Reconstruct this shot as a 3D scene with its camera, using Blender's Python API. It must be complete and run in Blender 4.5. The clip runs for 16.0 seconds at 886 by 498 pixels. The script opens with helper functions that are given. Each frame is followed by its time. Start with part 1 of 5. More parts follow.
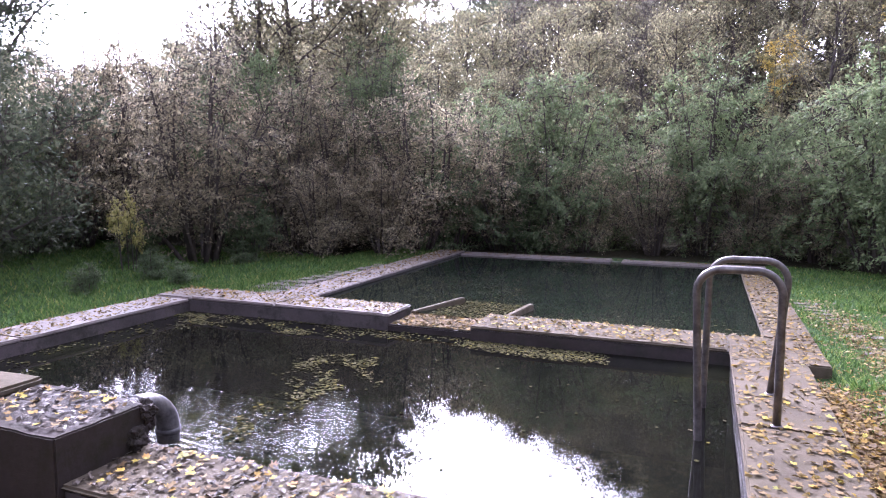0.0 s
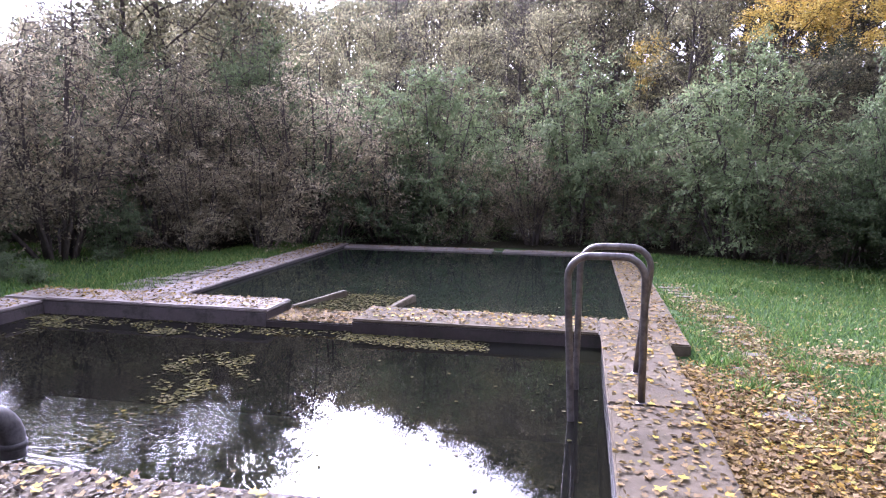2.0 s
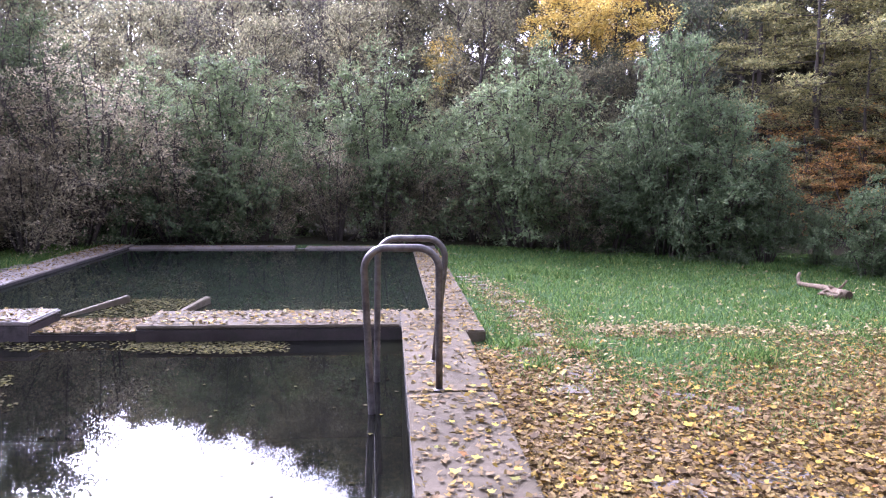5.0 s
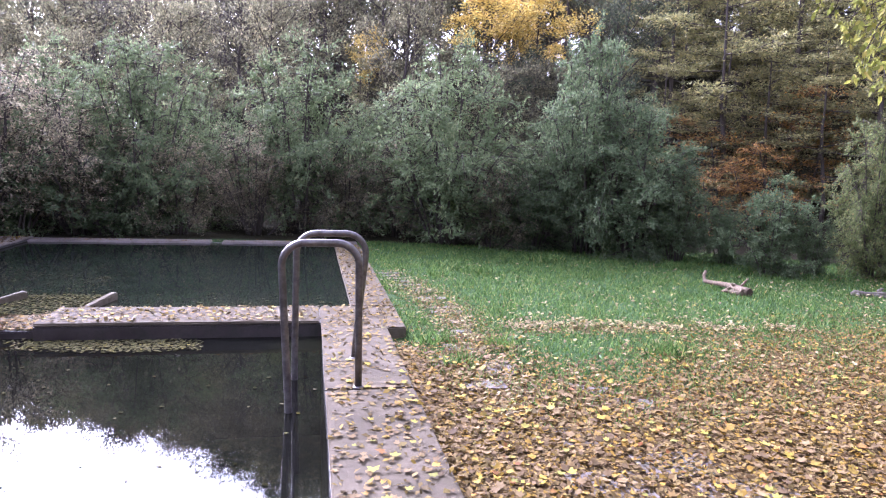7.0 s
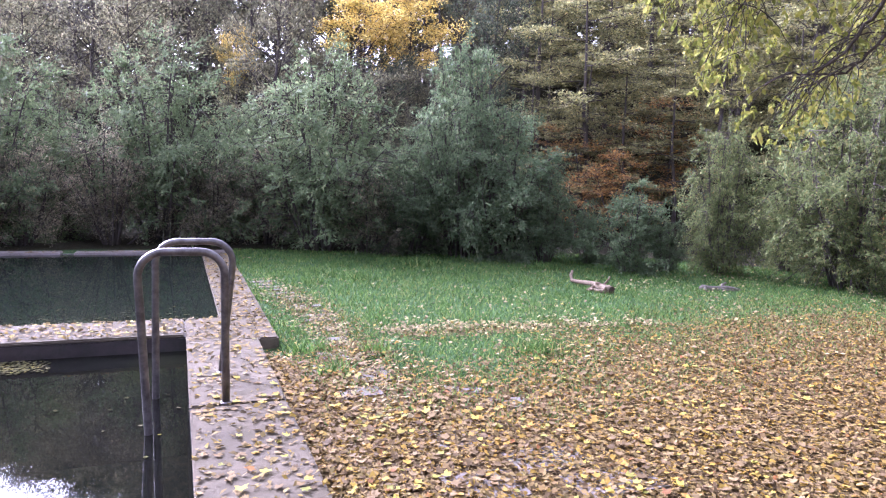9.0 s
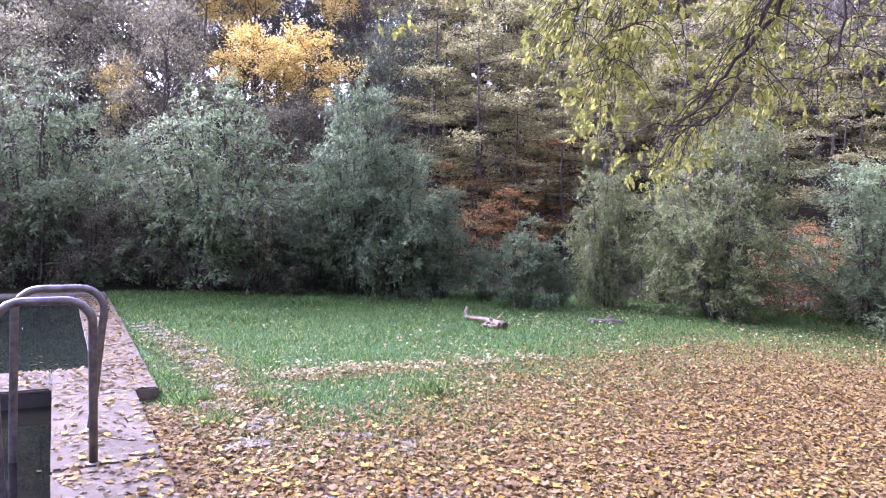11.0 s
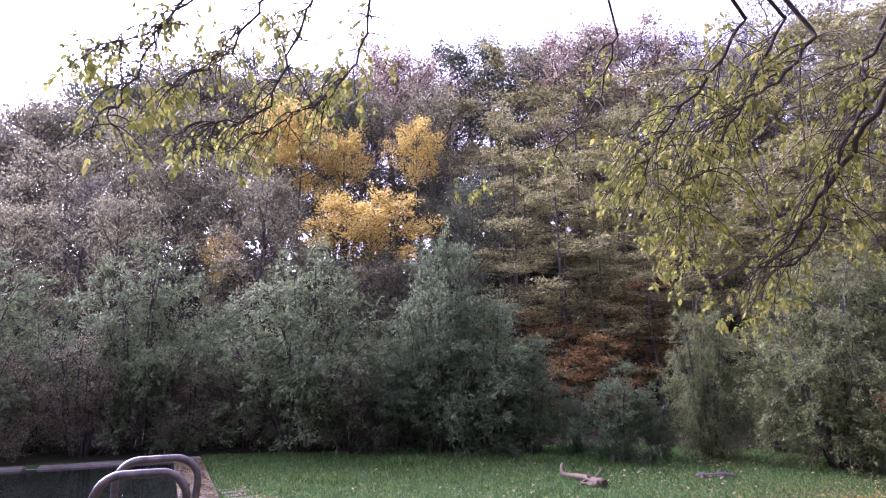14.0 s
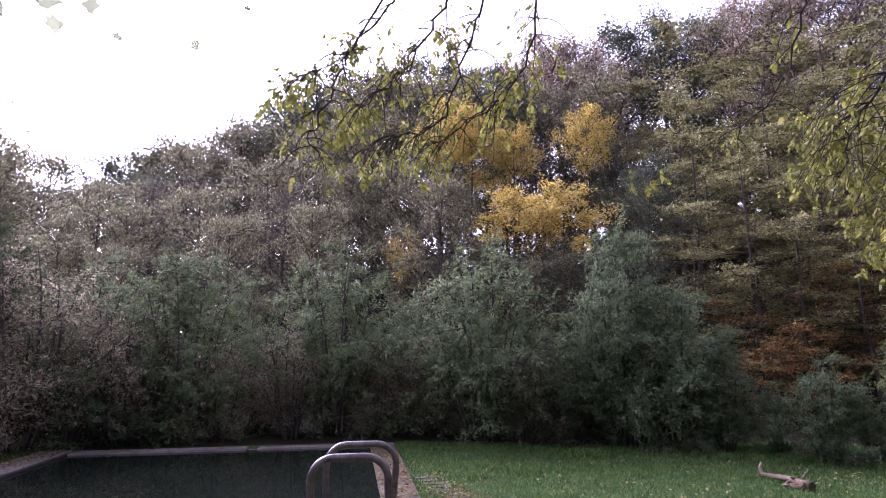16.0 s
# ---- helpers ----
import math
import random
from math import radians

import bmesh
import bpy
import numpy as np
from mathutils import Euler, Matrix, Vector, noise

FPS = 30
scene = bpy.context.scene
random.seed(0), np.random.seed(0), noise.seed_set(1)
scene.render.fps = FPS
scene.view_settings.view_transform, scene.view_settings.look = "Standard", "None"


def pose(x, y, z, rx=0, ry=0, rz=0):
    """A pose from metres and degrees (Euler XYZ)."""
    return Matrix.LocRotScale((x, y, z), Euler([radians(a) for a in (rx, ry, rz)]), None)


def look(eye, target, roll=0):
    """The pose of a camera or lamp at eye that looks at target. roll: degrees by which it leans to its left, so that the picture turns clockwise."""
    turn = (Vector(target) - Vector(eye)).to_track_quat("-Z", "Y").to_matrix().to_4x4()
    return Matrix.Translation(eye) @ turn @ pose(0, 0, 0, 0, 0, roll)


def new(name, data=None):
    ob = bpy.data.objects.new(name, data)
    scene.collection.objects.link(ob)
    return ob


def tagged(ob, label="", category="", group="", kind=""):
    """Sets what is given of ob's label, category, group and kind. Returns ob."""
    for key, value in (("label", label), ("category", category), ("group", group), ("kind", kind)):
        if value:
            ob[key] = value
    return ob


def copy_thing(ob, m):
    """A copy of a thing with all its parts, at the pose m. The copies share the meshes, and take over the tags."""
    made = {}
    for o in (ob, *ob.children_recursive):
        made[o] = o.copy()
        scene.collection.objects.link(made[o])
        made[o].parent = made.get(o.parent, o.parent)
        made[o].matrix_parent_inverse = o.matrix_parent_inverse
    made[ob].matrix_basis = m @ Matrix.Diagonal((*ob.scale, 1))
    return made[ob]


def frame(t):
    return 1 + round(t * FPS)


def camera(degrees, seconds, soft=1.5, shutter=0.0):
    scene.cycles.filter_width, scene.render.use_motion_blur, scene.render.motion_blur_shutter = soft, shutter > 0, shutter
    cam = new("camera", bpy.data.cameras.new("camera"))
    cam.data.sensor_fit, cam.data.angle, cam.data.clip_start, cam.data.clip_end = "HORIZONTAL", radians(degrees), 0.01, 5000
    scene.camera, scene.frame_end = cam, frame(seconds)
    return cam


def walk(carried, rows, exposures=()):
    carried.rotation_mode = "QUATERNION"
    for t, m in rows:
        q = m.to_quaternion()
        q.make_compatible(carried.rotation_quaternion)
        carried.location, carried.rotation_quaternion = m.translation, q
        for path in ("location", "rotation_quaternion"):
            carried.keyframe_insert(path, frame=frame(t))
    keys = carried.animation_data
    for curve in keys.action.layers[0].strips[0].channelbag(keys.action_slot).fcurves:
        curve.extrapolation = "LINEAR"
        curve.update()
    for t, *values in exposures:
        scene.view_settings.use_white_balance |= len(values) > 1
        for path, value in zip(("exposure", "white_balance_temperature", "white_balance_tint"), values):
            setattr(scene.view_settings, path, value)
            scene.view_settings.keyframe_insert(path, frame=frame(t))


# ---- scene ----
cam = camera(67.2, 16.0, 1.1)
PATH = [
    (0, (-0.219, -5.701, 1.366), (-0.949, -3.851, 1.15), 0.3),
    (0.5, (-0.202, -5.687, 1.362), (-0.861, -3.813, 1.13), 0.4),
    (1, (-0.2, -5.668, 1.348), (-0.79, -3.771, 1.112), 0.4),
    (1.5, (-0.183, -5.655, 1.341), (-0.681, -3.732, 1.109), 0.5),
    (2, (-0.178, -5.638, 1.347), (-0.584, -3.694, 1.112), 0.5),
    (2.5, (-0.168, -5.636, 1.338), (-0.517, -3.681, 1.097), 0.8),
    (3, (-0.16, -5.625, 1.335), (-0.415, -3.658, 1.078), 0.4),
    (3.5, (-0.133, -5.6, 1.33), (-0.271, -3.624, 1.056), 0.2),
    (4, (-0.117, -5.584, 1.329), (-0.135, -3.599, 1.081), 0.2),
    (6.5, (-0.099, -5.558, 1.318), (0.234, -3.601, 1.077), 1.7),
    (7, (-0.093, -5.549, 1.32), (0.298, -3.603, 1.073), 2.0),
    (7.5, (-0.094, -5.539, 1.318), (0.381, -3.611, 1.078), 2.1),
    (8, (-0.075, -5.537, 1.317), (0.499, -3.636, 1.082), 2.1),
    (8.5, (-0.065, -5.526, 1.316), (0.606, -3.656, 1.084), 2.1),
    (9, (-0.049, -5.533, 1.317), (0.689, -3.687, 1.098), 2.0),
    (9.5, (-0.019, -5.559, 1.332), (0.833, -3.759, 1.148), 1.9),
    (9.7, (-0.003, -5.55, 1.341), (0.903, -3.776, 1.167), 1.9),
    (11.8, (0.036, -5.553, 1.368), (1.048, -3.828, 1.396), 1.0),
    (12, (0.052, -5.550, 1.368), (1.046, -3.817, 1.458), 0.6),
    (12.5, (0.049, -5.558, 1.378), (1.000, -3.810, 1.572), 0.0),
    (13, (0.039, -5.561, 1.393), (0.934, -3.788, 1.628), -0.3),
    (13.5, (0.024, -5.567, 1.408), (0.843, -3.767, 1.704), -0.2),
    (14, (0.022, -5.577, 1.414), (0.786, -3.758, 1.746), -0.5),
    (14.5, (0.022, -5.582, 1.412), (0.678, -3.722, 1.746), -0.9),
    (15, (0.010, -5.592, 1.418), (0.533, -3.689, 1.740), -0.8),
    (15.5, (-0.022, -5.641, 1.427), (0.399, -3.708, 1.723), -0.6),
    (16, (-0.028, -5.668, 1.432), (0.241, -3.711, 1.744), -0.6),
]
walk(cam, [(t, look(eye, target, roll)) for t, eye, target, roll in PATH],
     [(0.0, 2.35, 5400, 36), (4.0, 2.45, 5300, 37), (9.0, 2.58, 5150, 38), (12.5, 2.78, 4970, 57), (14.0, 1.98, 5260, 54), (16.0, 1.35, 5400, 46)])

# ---- sky, sun, exposure ----
SUN_AZ, SUN_EL = -30.0, 33.0
world = bpy.data.worlds.new("sky")
scene.world = world
world.use_nodes = True
wn = world.node_tree.nodes
wl = world.node_tree.links
sky = wn.new("ShaderNodeTexSky")
sky.sky_type = "NISHITA"
sky.sun_disc = False
sky.sun_elevation = radians(SUN_EL)
sky.sun_rotation = radians(SUN_AZ)
sky.air_density, sky.dust_density, sky.ozone_density = 1.0, 6.0, 1.0
soft_sky = wn.new("ShaderNodeHueSaturation")
soft_sky.inputs["Saturation"].default_value = 0.18
wl.new(sky.outputs[0], soft_sky.inputs["Color"])
wl.new(soft_sky.outputs[0], wn["Background"].inputs[0])
wn["Background"].inputs[1].default_value = 0.185

sun_data = bpy.data.lights.new("sun", "SUN")
sun_data.energy = 1.3
sun_data.angle = radians(20)
sun_data.color = (1.0, 0.95, 0.88)
sun = new("sun", sun_data)
sa, se = radians(SUN_AZ), radians(SUN_EL)
sun.matrix_world = look((0, 0, 30), (-math.sin(sa) * math.cos(se), -math.cos(sa) * math.cos(se), 30 - math.sin(se)))


# ---- materials ----
def shader(name):
    m = bpy.data.materials.new(name)
    m.use_nodes = True
    m.node_tree.nodes.clear()
    return m, m.node_tree.nodes, m.node_tree.links


def noise_tex(n, l, scale, detail=6.0, rough=0.6, coord=None):
    t = n.new("ShaderNodeTexNoise")
    t.inputs["Scale"].default_value = scale
    t.inputs["Detail"].default_value = detail
    t.inputs["Roughness"].default_value = rough
    if coord is not None:
        l.new(coord, t.inputs["Vector"])
    return t


def ramp(n, l, fac, stops):
    r = n.new("ShaderNodeValToRGB")
    e = r.color_ramp.elements
    while len(e) < len(stops):
        e.new(0.5)
    for el, (p, c) in zip(e, stops):
        el.position, el.color = p, (*c, 1)
    l.new(fac, r.inputs[0])
    return r


def mixed(n, l, fac, a, b, mode="MIX"):
    m = n.new("ShaderNodeMix")
    m.data_type, m.blend_type = "RGBA", mode
    for sock, v in ((m.inputs[0], fac), (m.inputs[6], a), (m.inputs[7], b)):
        if isinstance(v, (int, float)):
            sock.default_value = v
        elif isinstance(v, tuple):
            sock.default_value = (*v, 1)
        else:
            l.new(v, sock)
    return m.outputs[2]


def finish(m, n, l, color, rough=0.8, bump=None, strength=0.4, dist=0.01, metal=0.0, gloss=0.25):
    b = n.new("ShaderNodeBsdfPrincipled")
    o = n.new("ShaderNodeOutputMaterial")
    if isinstance(color, tuple):
        b.inputs["Base Color"].default_value = (*color, 1)
    else:
        l.new(color, b.inputs["Base Color"])
    if isinstance(rough, (int, float)):
        b.inputs["Roughness"].default_value = rough
    else:
        l.new(rough, b.inputs["Roughness"])
    b.inputs["Metallic"].default_value = metal
    b.inputs["Specular IOR Level"].default_value = 0.5 if metal else gloss
    if bump is not None:
        k = n.new("ShaderNodeBump")
        k.inputs["Strength"].default_value = strength
        k.inputs["Distance"].default_value = dist
        l.new(bump, k.inputs["Height"])
        l.new(k.outputs[0], b.inputs["Normal"])
    l.new(b.outputs[0], o.inputs[0])
    return m


def leaf_material(name, stops, thin=0.35, spread=0.17, gloss=0.2, rough=0.5):
    """Foliage: every leaf its own tone, every tree a little its own."""
    m, n, l = shader(name)
    g = n.new("ShaderNodeNewGeometry")
    r = ramp(n, l, g.outputs["Random Per Island"], stops)
    oi = n.new("ShaderNodeObjectInfo")
    mr = n.new("ShaderNodeMapRange")
    mr.inputs["To Min"].default_value, mr.inputs["To Max"].default_value = 1 - spread, 1 + spread
    l.new(oi.outputs["Random"], mr.inputs["Value"])
    hs = n.new("ShaderNodeHueSaturation")
    l.new(mr.outputs[0], hs.inputs["Value"])
    l.new(r.outputs[0], hs.inputs["Color"])
    b = n.new("ShaderNodeBsdfPrincipled")
    b.inputs["Roughness"].default_value = rough
    b.inputs["Specular IOR Level"].default_value = gloss
    t = n.new("ShaderNodeBsdfTranslucent")
    l.new(hs.outputs[0], b.inputs["Base Color"])
    l.new(hs.outputs[0], t.inputs["Color"])
    mx = n.new("ShaderNodeMixShader")
    mx.inputs[0].default_value = thin
    l.new(b.outputs[0], mx.inputs[1])
    l.new(t.outputs[0], mx.inputs[2])
    o = n.new("ShaderNodeOutputMaterial")
    l.new(mx.outputs[0], o.inputs[0])
    return m


def concrete_material(name, pale, dark, moss, gloss=0.26, shine=(0.5, 0.8)):
    m, n, l = shader(name)
    tc = n.new("ShaderNodeTexCoord").outputs["Object"]
    big = noise_tex(n, l, 2.2, 5, 0.6, tc)
    fine = noise_tex(n, l, 38, 8, 0.7, tc)
    grit = noise_tex(n, l, 220, 3, 0.6, tc)
    c = ramp(n, l, big.outputs[0], [(0.3, dark), (0.52, pale), (0.75, tuple(v * 1.15 for v in pale))]).outputs[0]
    c = mixed(n, l, ramp(n, l, fine.outputs[0], [(0.35, (0, 0, 0)), (0.7, (1, 1, 1))]).outputs[0], c, mixed(n, l, 0.5, c, dark))
    stain = noise_tex(n, l, 5.5, 6, 0.75, tc)
    c = mixed(n, l, ramp(n, l, stain.outputs[0], [(0.5, (0, 0, 0)), (0.66, (1, 1, 1))]).outputs[0], c, moss)
    h = n.new("ShaderNodeMath")
    h.operation = "ADD"
    l.new(fine.outputs[0], h.inputs[0])
    l.new(grit.outputs[0], h.inputs[1])
    ro = ramp(n, l, big.outputs[0], [(0.3, (shine[0],) * 3), (0.7, (shine[1],) * 3)]).outputs[0]
    return finish(m, n, l, c, ro, h.outputs[0], 0.35, 0.006, gloss=gloss)


CONCRETE = concrete_material("pale_concrete", (0.128, 0.104, 0.074), (0.064, 0.051, 0.035), (0.072, 0.059, 0.036), 0.08, (0.62, 0.85))
WALLMAT = concrete_material("damp_concrete", (0.088, 0.072, 0.07), (0.045, 0.037, 0.036), (0.036, 0.034, 0.026), 0.2)
WETWALL = concrete_material("wet_dark_concrete", (0.045, 0.034, 0.032), (0.02, 0.015, 0.014), (0.022, 0.022, 0.015), 0.35, (0.3, 0.5))
STONE = concrete_material("paving_stone", (0.14, 0.114, 0.1), (0.08, 0.065, 0.056), (0.11, 0.11, 0.07))
# Lighter copy of the edge concrete: the gleam of the sky is put into its colour.
LITCONCRETE = concrete_material("lit_concrete", (0.22, 0.183, 0.165), (0.125, 0.1, 0.09), (0.13, 0.11, 0.085), 0.4, (0.45, 0.7))
PALESTONE = concrete_material("field_stone", (0.3, 0.27, 0.25), (0.18, 0.16, 0.15), (0.16, 0.15, 0.1))
BLOCK = concrete_material("block_concrete", (0.044, 0.034, 0.030), (0.021, 0.017, 0.015), (0.028, 0.025, 0.017), 0.12)


def bark_material(name, a, b):
    m, n, l = shader(name)
    tc = n.new("ShaderNodeTexCoord").outputs["Object"]
    mp = n.new("ShaderNodeMapping")
    mp.inputs["Scale"].default_value = (1, 1, 0.15)
    l.new(tc, mp.inputs[0])
    t = noise_tex(n, l, 30, 8, 0.7, mp.outputs[0])
    c = ramp(n, l, t.outputs[0], [(0.3, a), (0.7, b)]).outputs[0]
    return finish(m, n, l, c, 0.9, t.outputs[0], 0.6, 0.01)


BARK = bark_material("bark", (0.035, 0.028, 0.024), (0.11, 0.09, 0.075))
TWIGBARK = bark_material("dark_twig_bark", (0.022, 0.017, 0.012), (0.065, 0.05, 0.038))
DEADWOOD = bark_material("dead_wood", (0.075, 0.054, 0.036), (0.26, 0.195, 0.135))
CUTWOOD = bark_material("cut_wood", (0.045, 0.03, 0.022), (0.11, 0.075, 0.05))
GREYWOOD = bark_material("grey_wood", (0.06, 0.052, 0.042), (0.17, 0.148, 0.12))


def ground_material():
    m, n, l = shader("lawn_and_litter")
    tc = n.new("ShaderNodeTexCoord").outputs["Object"]
    fine = noise_tex(n, l, 26, 8, 0.75, tc)
    mid = noise_tex(n, l, 1.6, 5, 0.6, tc)
    grass = ramp(n, l, fine.outputs[0], [(0.3, (0.02, 0.035, 0.013)), (0.5, (0.045, 0.085, 0.03)), (0.72, (0.09, 0.125, 0.05))]).outputs[0]
    litter = ramp(n, l, fine.outputs[0], [(0.28, (0.045, 0.029, 0.014)), (0.45, (0.095, 0.063, 0.030)), (0.6, (0.145, 0.099, 0.047)), (0.75, (0.200, 0.138, 0.065))]).outputs[0]
    # Nearly black slope ground: the shade beneath the bushes is put into this colour.
    shaded_hill = ramp(n, l, fine.outputs[0], [(0.3, (0.012, 0.012, 0.008)), (0.5, (0.026, 0.024, 0.014)), (0.7, (0.052, 0.042, 0.021))]).outputs[0]
    at = n.new("ShaderNodeAttribute")
    at.attribute_name = "cover"
    sx = n.new("ShaderNodeSeparateColor")
    l.new(at.outputs["Color"], sx.inputs[0])

    def blotched(sock):
        a = n.new("ShaderNodeMath")
        a.operation = "MULTIPLY_ADD"
        l.new(mid.outputs[0], a.inputs[0])
        a.inputs[1].default_value = 0.9
        s = n.new("ShaderNodeMath")
        s.operation = "SUBTRACT"
        s.inputs[1].default_value = 0.45
        l.new(sock, s.inputs[0])
        l.new(s.outputs[0], a.inputs[2])
        return ramp(n, l, a.outputs[0], [(0.35, (0, 0, 0)), (0.65, (1, 1, 1))]).outputs[0]

    c = mixed(n, l, blotched(sx.outputs[0]), grass, litter)
    c = mixed(n, l, blotched(sx.outputs[1]), c, shaded_hill)
    return finish(m, n, l, c, 0.95, fine.outputs[0], 0.8, 0.03, gloss=0.04)


GROUND = ground_material()


def water_material(name, stops, share):
    m, n, l = shader(name)
    tc = n.new("ShaderNodeTexCoord").outputs["Object"]
    mp = n.new("ShaderNodeMapping")
    mp.inputs["Scale"].default_value = (1.0, 2.2, 1.0)
    l.new(tc, mp.inputs[0])
    w = noise_tex(n, l, 3.2, 4, 0.5, mp.outputs[0])
    # ripples spread from the inlet pipe
    rp = n.new("ShaderNodeVectorMath")
    rp.operation = "DISTANCE"
    rp.inputs[1].default_value = (-3.1, -2.6, -0.135)
    l.new(tc, rp.inputs[0])
    near = n.new("ShaderNodeMapRange")
    near.inputs["From Min"].default_value, near.inputs["From Max"].default_value = 0.1, 1.45
    near.inputs["To Min"].default_value, near.inputs["To Max"].default_value = 1.0, 0.0
    l.new(rp.outputs["Value"], near.inputs["Value"])
    mp2 = n.new("ShaderNodeMapping")
    mp2.inputs["Scale"].default_value = (0.8, 2.6, 1.0)
    l.new(tc, mp2.inputs[0])
    rip = noise_tex(n, l, 10, 1, 0.4, mp2.outputs[0])
    mul = n.new("ShaderNodeMath")
    mul.operation = "MULTIPLY"
    l.new(rip.outputs[0], mul.inputs[0])
    l.new(near.outputs[0], mul.inputs[1])
    b1 = n.new("ShaderNodeBump")
    b1.inputs["Strength"].default_value, b1.inputs["Distance"].default_value = 0.015, 0.004
    l.new(w.outputs[0], b1.inputs["Height"])
    b2 = n.new("ShaderNodeBump")
    b2.inputs["Strength"].default_value, b2.inputs["Distance"].default_value = 0.26, 0.009
    l.new(mul.outputs[0], b2.inputs["Height"])
    l.new(b1.outputs[0], b2.inputs["Normal"])
    fr = n.new("ShaderNodeFresnel")
    fr.inputs["IOR"].default_value = 1.34
    l.new(b2.outputs[0], fr.inputs["Normal"])
    gl = n.new("ShaderNodeBsdfGlossy")
    gl.inputs["Roughness"].default_value = 0.015
    l.new(b2.outputs[0], gl.inputs["Normal"])
    tr = n.new("ShaderNodeBsdfTransparent")
    tr.inputs["Color"].default_value = (0.27, 0.3, 0.2, 1)
    murk = n.new("ShaderNodeBsdfDiffuse")
    silt = noise_tex(n, l, 0.9, 4, 0.6, tc)
    l.new(ramp(n, l, silt.outputs[0], stops).outputs[0], murk.inputs["Color"])
    deep = n.new("ShaderNodeMixShader")
    deep.inputs[0].default_value = share
    l.new(tr.outputs[0], deep.inputs[1])
    l.new(murk.outputs[0], deep.inputs[2])
    mx = n.new("ShaderNodeMixShader")
    l.new(fr.outputs[0], mx.inputs[0])
    l.new(deep.outputs[0], mx.inputs[1])
    l.new(gl.outputs[0], mx.inputs[2])
    o = n.new("ShaderNodeOutputMaterial")
    l.new(mx.outputs[0], o.inputs[0])
    return m


WATER = water_material("pond_water", [(0.35, (0.022, 0.02, 0.02)), (0.55, (0.033, 0.034, 0.026)), (0.7, (0.07, 0.076, 0.034))], 0.15)
DEEPWATER = water_material("deep_pond_water", [(0.35, (0.022, 0.029, 0.021)), (0.6, (0.03, 0.039, 0.027)), (0.75, (0.04, 0.05, 0.032))], 0.42)


def pool_bed_material():
    m, n, l = shader("silted_pool_bed")
    tc = n.new("ShaderNodeTexCoord").outputs["Object"]
    a = noise_tex(n, l, 1.1, 6, 0.65, tc)
    b = noise_tex(n, l, 9, 6, 0.7, tc)
    c = ramp(n, l, a.outputs[0], [(0.35, (0.05, 0.055, 0.045)), (0.55, (0.1, 0.11, 0.075)), (0.7, (0.2, 0.22, 0.1))]).outputs[0]
    c = mixed(n, l, ramp(n, l, b.outputs[0], [(0.5, (0, 0, 0)), (0.75, (0.7, 0.7, 0.7))]).outputs[0], c, (0.24, 0.2, 0.12))
    return finish(m, n, l, c, 0.95, b.outputs[0], 0.5, 0.03)


POOLBED = pool_bed_material()


def steel_material():
    m, n, l = shader("weathered_steel_tube")
    tc = n.new("ShaderNodeTexCoord").outputs["Object"]
    a = noise_tex(n, l, 14, 6, 0.7, tc)
    c = ramp(n, l, a.outputs[0], [(0.35, (0.085, 0.075, 0.072)), (0.6, (0.18, 0.162, 0.155)), (0.8, (0.25, 0.22, 0.205))]).outputs[0]
    r = ramp(n, l, a.outputs[0], [(0.3, (0.5, 0.5, 0.5)), (0.7, (0.32, 0.32, 0.32))]).outputs[0]
    return finish(m, n, l, c, r, a.outputs[0], 0.1, 0.002, 0.75)


STEEL = steel_material()


def pipe_material():
    m, n, l = shader("grey_pipe")
    tc = n.new("ShaderNodeTexCoord").outputs["Object"]
    a = noise_tex(n, l, 20, 6, 0.7, tc)
    c = ramp(n, l, a.outputs[0], [(0.35, (0.05, 0.046, 0.047)), (0.65, (0.13, 0.12, 0.12))]).outputs[0]
    return finish(m, n, l, c, 0.38, a.outputs[0], 0.15, 0.003)


PIPE = pipe_material()

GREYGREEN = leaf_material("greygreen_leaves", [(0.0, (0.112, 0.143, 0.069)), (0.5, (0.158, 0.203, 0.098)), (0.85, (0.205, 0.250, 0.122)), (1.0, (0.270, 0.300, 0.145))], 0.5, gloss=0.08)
BLUEGREEN = leaf_material("bluegreen_leaves", [(0.0, (0.090, 0.126, 0.062)), (0.5, (0.135, 0.180, 0.090)), (0.85, (0.180, 0.222, 0.112)), (1.0, (0.240, 0.270, 0.138))], 0.5, gloss=0.08)
YELLOWGREEN = leaf_material("yellowgreen_leaves", [(0.0, (0.096, 0.121, 0.047)), (0.4, (0.155, 0.190, 0.073)), (0.75, (0.211, 0.237, 0.093)), (0.92, (0.260, 0.265, 0.106)), (1.0, (0.314, 0.258, 0.101))], 0.5, gloss=0.06)
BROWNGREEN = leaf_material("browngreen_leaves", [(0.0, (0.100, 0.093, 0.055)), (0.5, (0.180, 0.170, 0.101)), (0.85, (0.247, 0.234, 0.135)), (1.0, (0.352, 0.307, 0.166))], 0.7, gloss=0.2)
# Paler copy of the brown-green leaves: haze over the bushes is put into the colour.
HAZEBROWN = leaf_material("hazed_brown_leaves", [(0.0, (0.165, 0.143, 0.094)), (0.5, (0.298, 0.262, 0.171)), (0.85, (0.408, 0.360, 0.228)), (1.0, (0.582, 0.472, 0.281))], 0.7, gloss=0.2)
DARKGREEN = leaf_material("darkgreen_leaves", [(0.0, (0.056, 0.070, 0.042)), (0.6, (0.104, 0.123, 0.074)), (1.0, (0.180, 0.188, 0.120))], 0.35, gloss=0.06)
